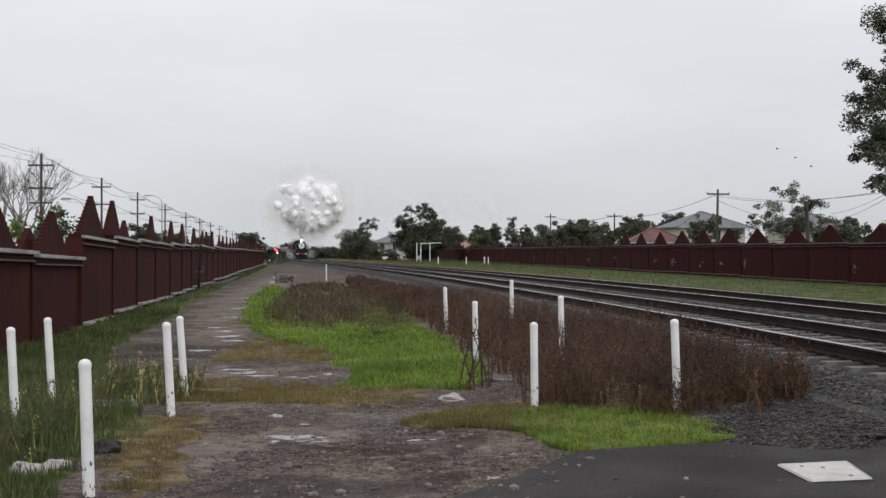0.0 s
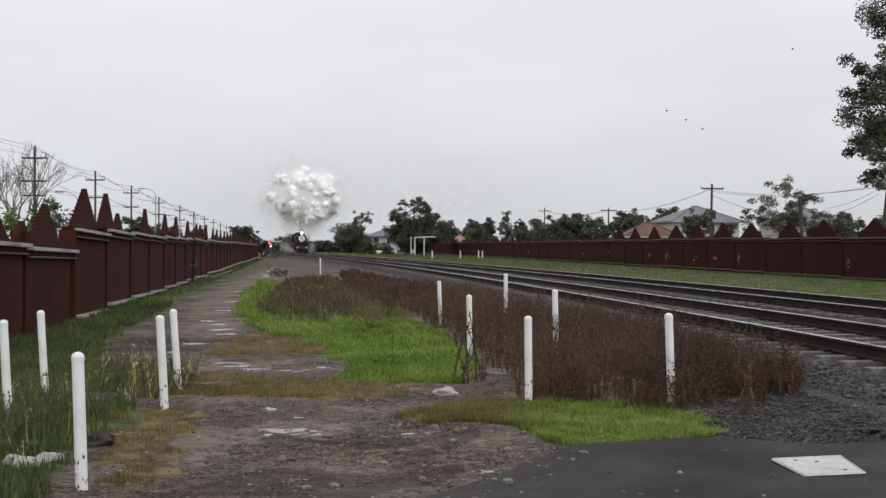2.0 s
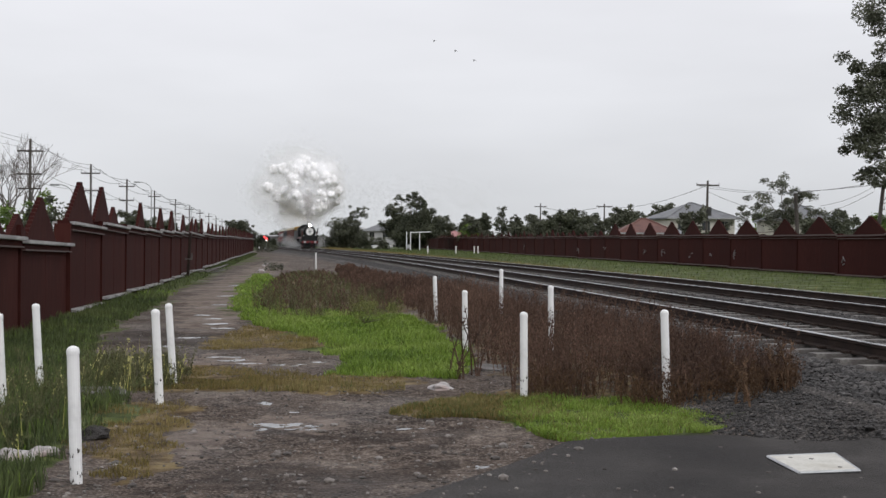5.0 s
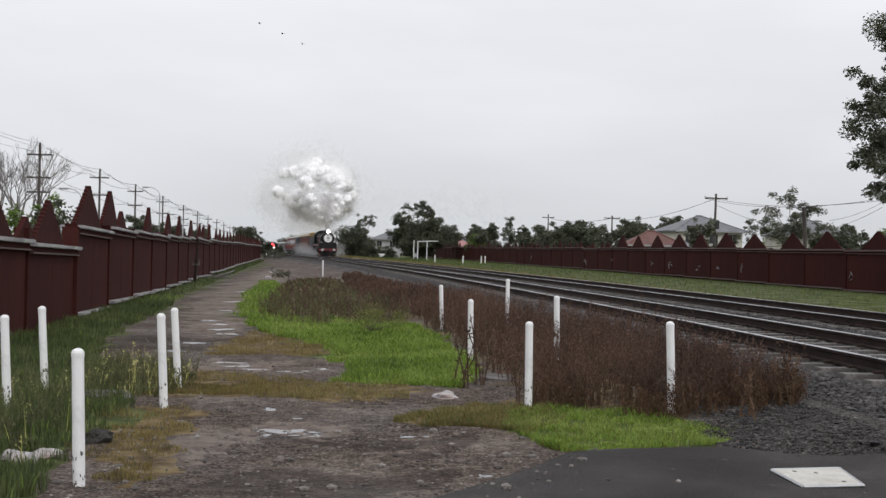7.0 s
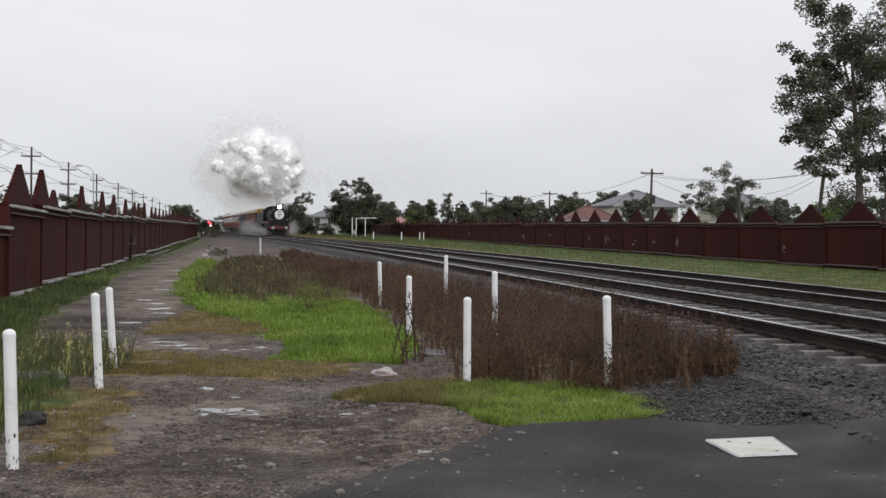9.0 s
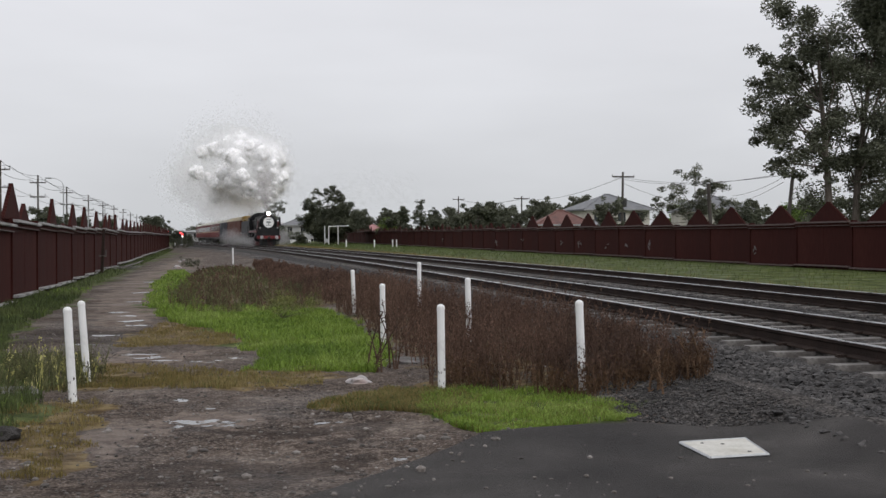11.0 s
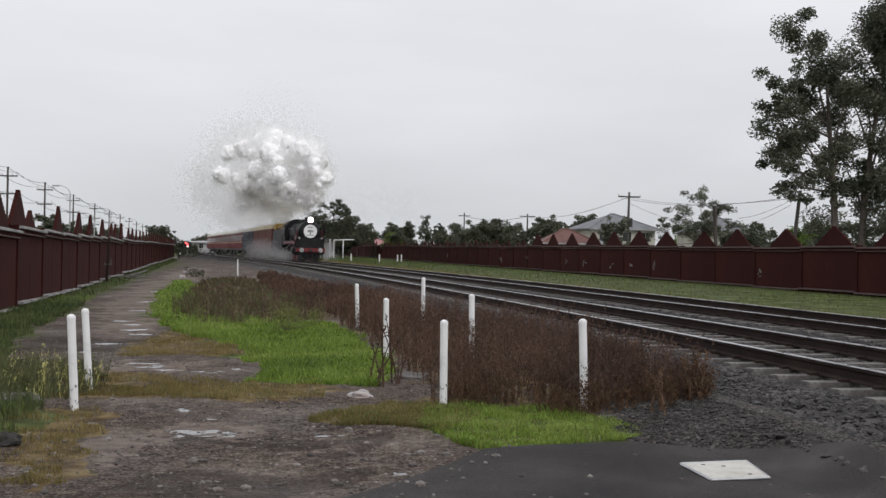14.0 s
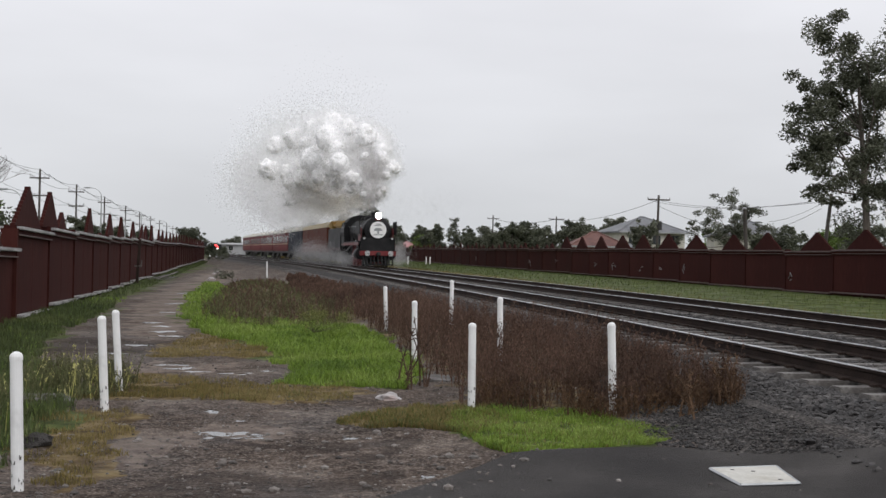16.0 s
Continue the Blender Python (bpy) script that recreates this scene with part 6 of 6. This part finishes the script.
def make_coach(length, paint, roofing, label, windows, turning, line=True, category="carriage"):
    t = thing("carriage" if category == "carriage" else "luggage_van", Matrix(), label, category)
    h = length / 2
    body = part("body", boxed(-h, h, -1.45, 1.45, 1.05, 3.35, bevel=0.05), paint, t)
    bm = bmesh.new()
    arc = [(1.5 * math.cos(a), 3.33 + 0.62 * math.sin(a)) for a in np.linspace(0, math.pi, 13)]
    a = [bm.verts.new((-h - 0.05, y, z)) for y, z in arc]
    b = [bm.verts.new((h + 0.05, y, z)) for y, z in arc]
    for i in range(len(arc) - 1):
        bm.faces.new((a[i], a[i + 1], b[i + 1], b[i]))
    bm.faces.new(a[::-1]), bm.faces.new(b), bm.faces.new((a[0], b[0], b[-1], a[-1]))
    roof = part("roof", bm, roofing, t, "pale curved roof")
    for x in np.arange(-h + 2, h - 1, 3.2):
        part("roof_vent", boxed(x - 0.2, x + 0.2, -0.2, 0.2, 3.9, 4.05, bevel=0.04), roofing, roof)
    for s in (-1, 1):
        if windows:
            n = int(length / 1.7)
            for i in range(n):
                x = -h + 1.3 + i * (length - 2.6) / (n - 1)
                w = part("window", boxed(x - 0.5, x + 0.5, s * 1.455 - 0.012, s * 1.455 + 0.012, 2.1, 2.95), M_GLASS, t)
                part("window_frame", boxed(x - 0.54, x + 0.54, s * 1.452 - 0.01, s * 1.452 + 0.01, 2.06, 2.99), paint, w)
        else:
            for x in (-h * 0.5, h * 0.35):
                part("sliding_door", boxed(x - 1.1, x + 1.1, s * 1.47 - 0.02, s * 1.47 + 0.02, 1.15, 3.15, bevel=0.01), paint, t)
        if line:
            part("side_line", boxed(-h, h, s * 1.456 - 0.006, s * 1.456 + 0.006, 1.92, 1.99), M_CREAM, t, "cream line along the side")
    part("underframe", boxed(-h, h, -1.25, 1.25, 0.8, 1.05), M_DARKIRON, t)
    part("battery_box", boxed(-1.6, 1.2, -1.2, 1.2, 0.4, 0.8, bevel=0.04), M_DARKIRON, t)
    for e in (-1, 1):
        part("gangway", boxed(e * h - 0.25, e * h + 0.25, -0.5, 0.5, 1.1, 3.3), M_DARKIRON, t)
        bogie(t, e * (h - 3.2), turning)
    return t


TURNING = []
loco, drivers = make_locomotive()
tender = make_tender(TURNING)
TRAIN = [(loco, 6.3), (tender, 17.3)]
d = 22.6
for length, paint, roofing, label, windows, line, cat in [
    (22.0, M_COACHBROWN, M_YELLOWROOF, "brown wooden van with a cream roof", False, False, "van"),
    (15.6, M_COACHBLUE, M_ROOF, "dark blue van with a pale roof", False, False, "van"),
    (21.2, M_COACHRED, M_ROOF, "deep red carriage with a cream line and pale roof", True, True, "carriage"),
    (21.2, M_COACHRED, M_ROOF, "deep red carriage with a cream line and pale roof", True, True, "carriage"),
    (21.2, M_COACHRED, M_ROOF, "deep red carriage with a cream line and pale roof", True, True, "carriage"),
    (21.2, M_COACHRED, M_ROOF, "deep red carriage with a cream line and pale roof", True, True, "carriage"),
]:
    c = make_coach(length, paint, roofing, label, windows, TURNING, line, cat)
    tagged(c, group="train carriages")
    TRAIN.append((c, d + length / 2))
    d += length + 0.7

# where the front of the train is along the line: seconds, y
FRONT_ROWS = [(0, 265.5), (2, 242.8), (4, 221.4), (6.5, 195.6), (8, 179.8), (9.5, 164.0), (12, 138.0), (12.5, 132.6), (13.5, 121.8), (14.5, 110.3), (16, 92.4)]


def front_y(t):
    return float(np.interp(t, [r[0] for r in FRONT_ROWS], [r[1] for r in FRONT_ROWS]))


def train_pose(t, back, side=0.0, up=0.0):
    """The pose of what rides back metres behind the front of the train at t."""
    y = front_y(t)
    th = near_rail(y + back * 0.5)[1]
    y += back / math.sqrt(1 + th * th)
    p = on_track(y, SEP + GAUGE / 2 - side, up)
    th = near_rail(y)[1]
    return Matrix.Translation(p) @ Matrix.Rotation(math.atan2(-1, -th), 4, "Z")


# ---- smoke and steam: rigid puffs that ride with the train ----
def flake_cloud(name, mat, seed, count, size, soft=0.06, fill=0.42, body=None):
    """A puff: a lumpy cloud of small flakes, thinning out over soft at its rim."""
    rng = np.random.default_rng(seed)
    d = rng.normal(size=(count, 3))
    d /= np.linalg.norm(d, axis=1)[:, None]
    at = Vector((seed * 5.3, 0, 0))
    lump = np.array([1 + 0.4 * noise.noise(Vector(v) * 1.3 + at) + 0.4 * (0.5 - abs(noise.noise(Vector(v) * 2.6 + at))) + 0.22 * (0.5 - abs(noise.noise(Vector(v) * 6.0 + at))) for v in d])
    r = (0.9 * rng.random(count) ** fill + np.clip(np.abs(rng.normal(0, soft, count)), 0, soft * 2.2)) * lump
    c = d * r[:, None]
    a = rng.normal(size=(count, 3))
    a /= np.linalg.norm(a, axis=1)[:, None]
    b = np.cross(a, rng.normal(size=(count, 3)))
    b /= np.linalg.norm(b, axis=1)[:, None]
    sz = (size * rng.uniform(0.6, 1.3, count))[:, None]
    a, b = a * sz, b * sz
    verts = np.stack([c - a, c + b, c + a, c - b], 1).reshape(-1, 3)
    me = bpy.data.meshes.new(name)
    verts, faces, solid = verts.tolist(), np.arange(count * 4).reshape(-1, 4).tolist(), 0
    if body:
        # the thick middle of the puff
        bm = bmesh.new()
        bmesh.ops.create_icosphere(bm, subdivisions=4, radius=1)
        for v in bm.verts:
            n = v.co.normalized()
            verts.append(tuple(n * 0.54 * (1 + 0.4 * noise.noise(n * 1.3 + at) + 0.4 * (0.5 - abs(noise.noise(n * 2.6 + at))))))
        faces += [[v.index + count * 4 for v in f.verts] for f in bm.faces]
        solid = len(bm.faces)
        bm.free()
    me.from_pydata(verts, [], faces)
    me.materials.append(mat)
    if body:
        me.materials.append(body)
        me.polygons.foreach_set("material_index", [0] * count + [1] * solid)
        me.polygons.foreach_set("use_smooth", [False] * count + [True] * solid)
    return me


PUFFS = []


def plume(b):
    """The trail b metres behind the chimney: height of its middle, its radius."""
    return 4.6 + 4.0 * (1 - math.exp(-b / 3.2)) + 0.03 * b, 0.35 + 2.7 * (1 - math.exp(-b / 6.0)) + 0.03 * b


def make_smoke():
    rng = random.Random(19)
    white = [flake_cloud("white_billow", M_FLAKEWHITE, i, 9000, 0.026, body=M_THICKWHITE) for i in range(4)]
    grey = [flake_cloud("shaded_billow", M_FLAKESHADED, 10 + i, 9000, 0.026, body=M_THICKSHADED) for i in range(3)]
    dark = [flake_cloud("dark_billow", M_FLAKEDARK, 20 + i, 9000, 0.03) for i in range(2)]
    steam = [flake_cloud("steam_billow", M_FLAKEWHITE, 30 + i, 5000, 0.02, 0.2, 0.6) for i in range(3)]
    haze = [flake_cloud("haze_billow", M_FLAKEHAZE, 40 + i, 7000, 0.014, 0.22, 0.6) for i in range(2)]

    def puff(me, back, side, up, size, label, stretch=(1, 1, 1), name="smoke_puff"):
        ob = new(name, me)
        ob.scale = [size * s for s in stretch]
        tagged(ob, label, "smoke", "locomotive smoke", "stuff")
        low = name == "steam_puff"
        PUFFS.append((ob, back, side, up, rng.uniform(0, 360), rng.uniform(-7, 7), rng.uniform(0.0, 0.25), 0.0 if low else rng.uniform(0.0, 0.05), low))

    dk, gy, wh = "dense dark smoke above the chimney", "underside of the billowing steam, its shade painted in as grey", "billowing white steam trailing behind the locomotive"
    for back, side, up, size in [(1.9, 0, 4.45, 0.4), (2.0, 0.05, 5.0, 0.55), (2.1, -0.1, 5.7, 0.75), (2.3, 0.15, 6.5, 0.95), (2.8, 0.1, 7.3, 1.1)]:
        puff(dark[rng.randrange(2)], back, side, up, size, dk)
    # the rim of the trail: white on top, shade painted as grey beneath
    for i in range(130):
        b = 0.8 + 72 * ((i + 0.5) / 130) ** 1.35
        zc, r = plume(b)
        a = rng.uniform(0, 2 * math.pi)
        q = rng.uniform(0.45, 1.0) ** 0.5 * r * 1.05
        size = r * rng.uniform(0.36, 0.62)
        up, side = zc + math.sin(a) * q * 0.95, math.cos(a) * q * 1.1
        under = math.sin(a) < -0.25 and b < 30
        if b > 34 and rng.random() < ramp01(34, 56, b):
            puff(steam[i % 3], 1.9 + b, side, up, size * 1.5, "thin pale smoke left hanging behind the train")
            continue
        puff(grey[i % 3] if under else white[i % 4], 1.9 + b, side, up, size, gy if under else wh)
    thin = "thin pale smoke left hanging behind the train"
    for i in range(16):
        puff(haze[i % 2], 24 + i * 5.5, rng.uniform(-2.5, 2.5), rng.uniform(6, 15), rng.uniform(3.0, 5), thin)
    for i in range(18):
        puff(steam[i % 3], 9 + i * 4.2, rng.uniform(-1, 2.5), rng.uniform(4.9, 7.4), rng.uniform(1.7, 2.8), thin)
    low = "low white steam drifting beside the wheels"
    for back, side, up, size in [(1.2, -1.7, 0.6, 0.5), (1.4, -1.9, 1.0, 0.55), (1.7, -2.0, 0.7, 0.55), (1.8, -2.1, 1.6, 0.45), (3.0, 1.7, 0.4, 0.4), (5.0, 1.9, 0.5, 0.5), (8.5, 2.0, 0.6, 0.6), (13, 2.0, 0.8, 0.8), (18.5, 2.1, 0.9, 0.9), (25, 2.1, 1.0, 1.0), (28, 2.1, 0.9, 0.9), (36, 2.2, 0.8, 0.8)]:
        puff(steam[rng.randrange(3)], back + rng.uniform(-0.5, 0.5) * size, side, up, size * 1.35, low, (1.4, 0.8, 0.9), "steam_puff")
    # old smoke hanging over the crossing
    for x, y, z, r in [(-22, 282, 10, 5.0), (-14, 285, 12, 5.5), (-6, 288, 12.5, 5.5), (2, 290, 13, 5.5), (9, 292, 12, 5.0), (-18, 284, 14, 5.5), (-2, 288, 9, 4.5)]:
        ob = new("smoke_puff", haze[int(abs(x)) % 2])
        ob.scale = (r, r, r * 0.8)
        tagged(ob, "faint old smoke drifting over the crossing", "smoke", "locomotive smoke", "stuff")
        DRIFT.append((ob, x, y, z))


DRIFT = []
make_smoke()


# ---- birds ----
def make_bird(label):
    t = thing("bird", Matrix(), label, "bird", "flock of birds")
    bm = bmesh.new()
    lathe(bm, [(0.005, -0.13), (0.025, -0.06), (0.04, 0.01), (0.027, 0.07), (0.02, 0.1), (0.003, 0.14)], 8, Matrix.Rotation(radians(90), 4, "Y"))
    part("body", bm, M_BIRD, t)
    wings = []
    for s in (-1, 1):
        bm = bmesh.new()
        pts = [(0.05, 0), (0.06, s * 0.11), (0.01, s * 0.27), (-0.03, s * 0.15), (-0.04, 0)]
        a = [bm.verts.new((x, y, 0.012)) for x, y in pts]
        b = [bm.verts.new((x, y, -0.006)) for x, y in pts]
        bm.faces.new(a), bm.faces.new(b[::-1])
        for i in range(5):
            bm.faces.new((a[i], a[(i + 1) % 5], b[(i + 1) % 5], b[i]))
        wings.append((part("wing", bm, M_BIRD, t), s))
    part("tail", boxed(-0.21, -0.12, -0.025, 0.025, -0.003, 0.005), M_BIRD, t)
    return t, wings


BIRDS = [(make_bird("small dark bird in flight"), dx, dz) for dx, dz in ((0, 0), (1.9, -0.7), (3.6, -1.4), (12.0, 6.0))]


# ---- all that moves ----
def motions():
    ticks = [i * 0.5 for i in range(33)]
    for ob, back in TRAIN:
        walk(ob, [(t, train_pose(t, back)) for t in ticks])
    fine = [i * 0.1 for i in range(161)]
    for ax in drivers + TURNING[:4]:
        r = ax.matrix_basis.translation.z
        rows, at = [], ax.matrix_basis.translation.copy()
        step = 0.1 if r > 0.8 else 0.05
        n = int(round(16 / step))
        for i in range(n + 1):
            rows.append((i * step, Matrix.Translation(at) @ Matrix.Rotation((265.5 - front_y(i * step)) / r, 4, "Y")))
        walk(ax, rows)
    for ob, back, side, up, turn, spin, lag, rise, low in PUFFS:
        rows = []
        for t in range(0, 17, 2):
            wide = 1.0 if low else 1 + 0.55 * (1 - t / 16)
            m = train_pose(t, back + lag * t, side * wide - (0 if low else 3.5 * max(0, 1 - t / 9) * ramp01(2, 12, back)), up if low else 4.2 + (up - 4.2) * wide + rise * t)
            rows.append((t, Matrix.Translation(m.translation) @ Matrix.Rotation(radians(turn + spin * t), 4, "Z")))
        walk(ob, rows)
    for ob, x, y, z in DRIFT:
        walk(ob, [(t, pose(x + 0.15 * t, y, z + 0.04 * t, 0, 0, t)) for t in (0, 8, 16)])
    for ((b, wings), dx, dz), k in zip(BIRDS, range(9)):
        # the flock crosses the sky from the trees to the street
        course = [(0, 29.6, 11.0), (1.5, 22.9, 12.9), (3.5, 11.2, 17.2), (7, -16.4, 21.6), (11, -48, 26), (16, -88, 32)]
        walk(b, [(t, pose(x + dx, 110 + k, z + dz, 0, -12, 180)) for t, x, z in course])
        for w, s in wings:
            walk(w, [(i * 0.25, pose(0, 0, 0, s * (28 if i % 2 else -22), 0, 0)) for i in range(65)])


motions()
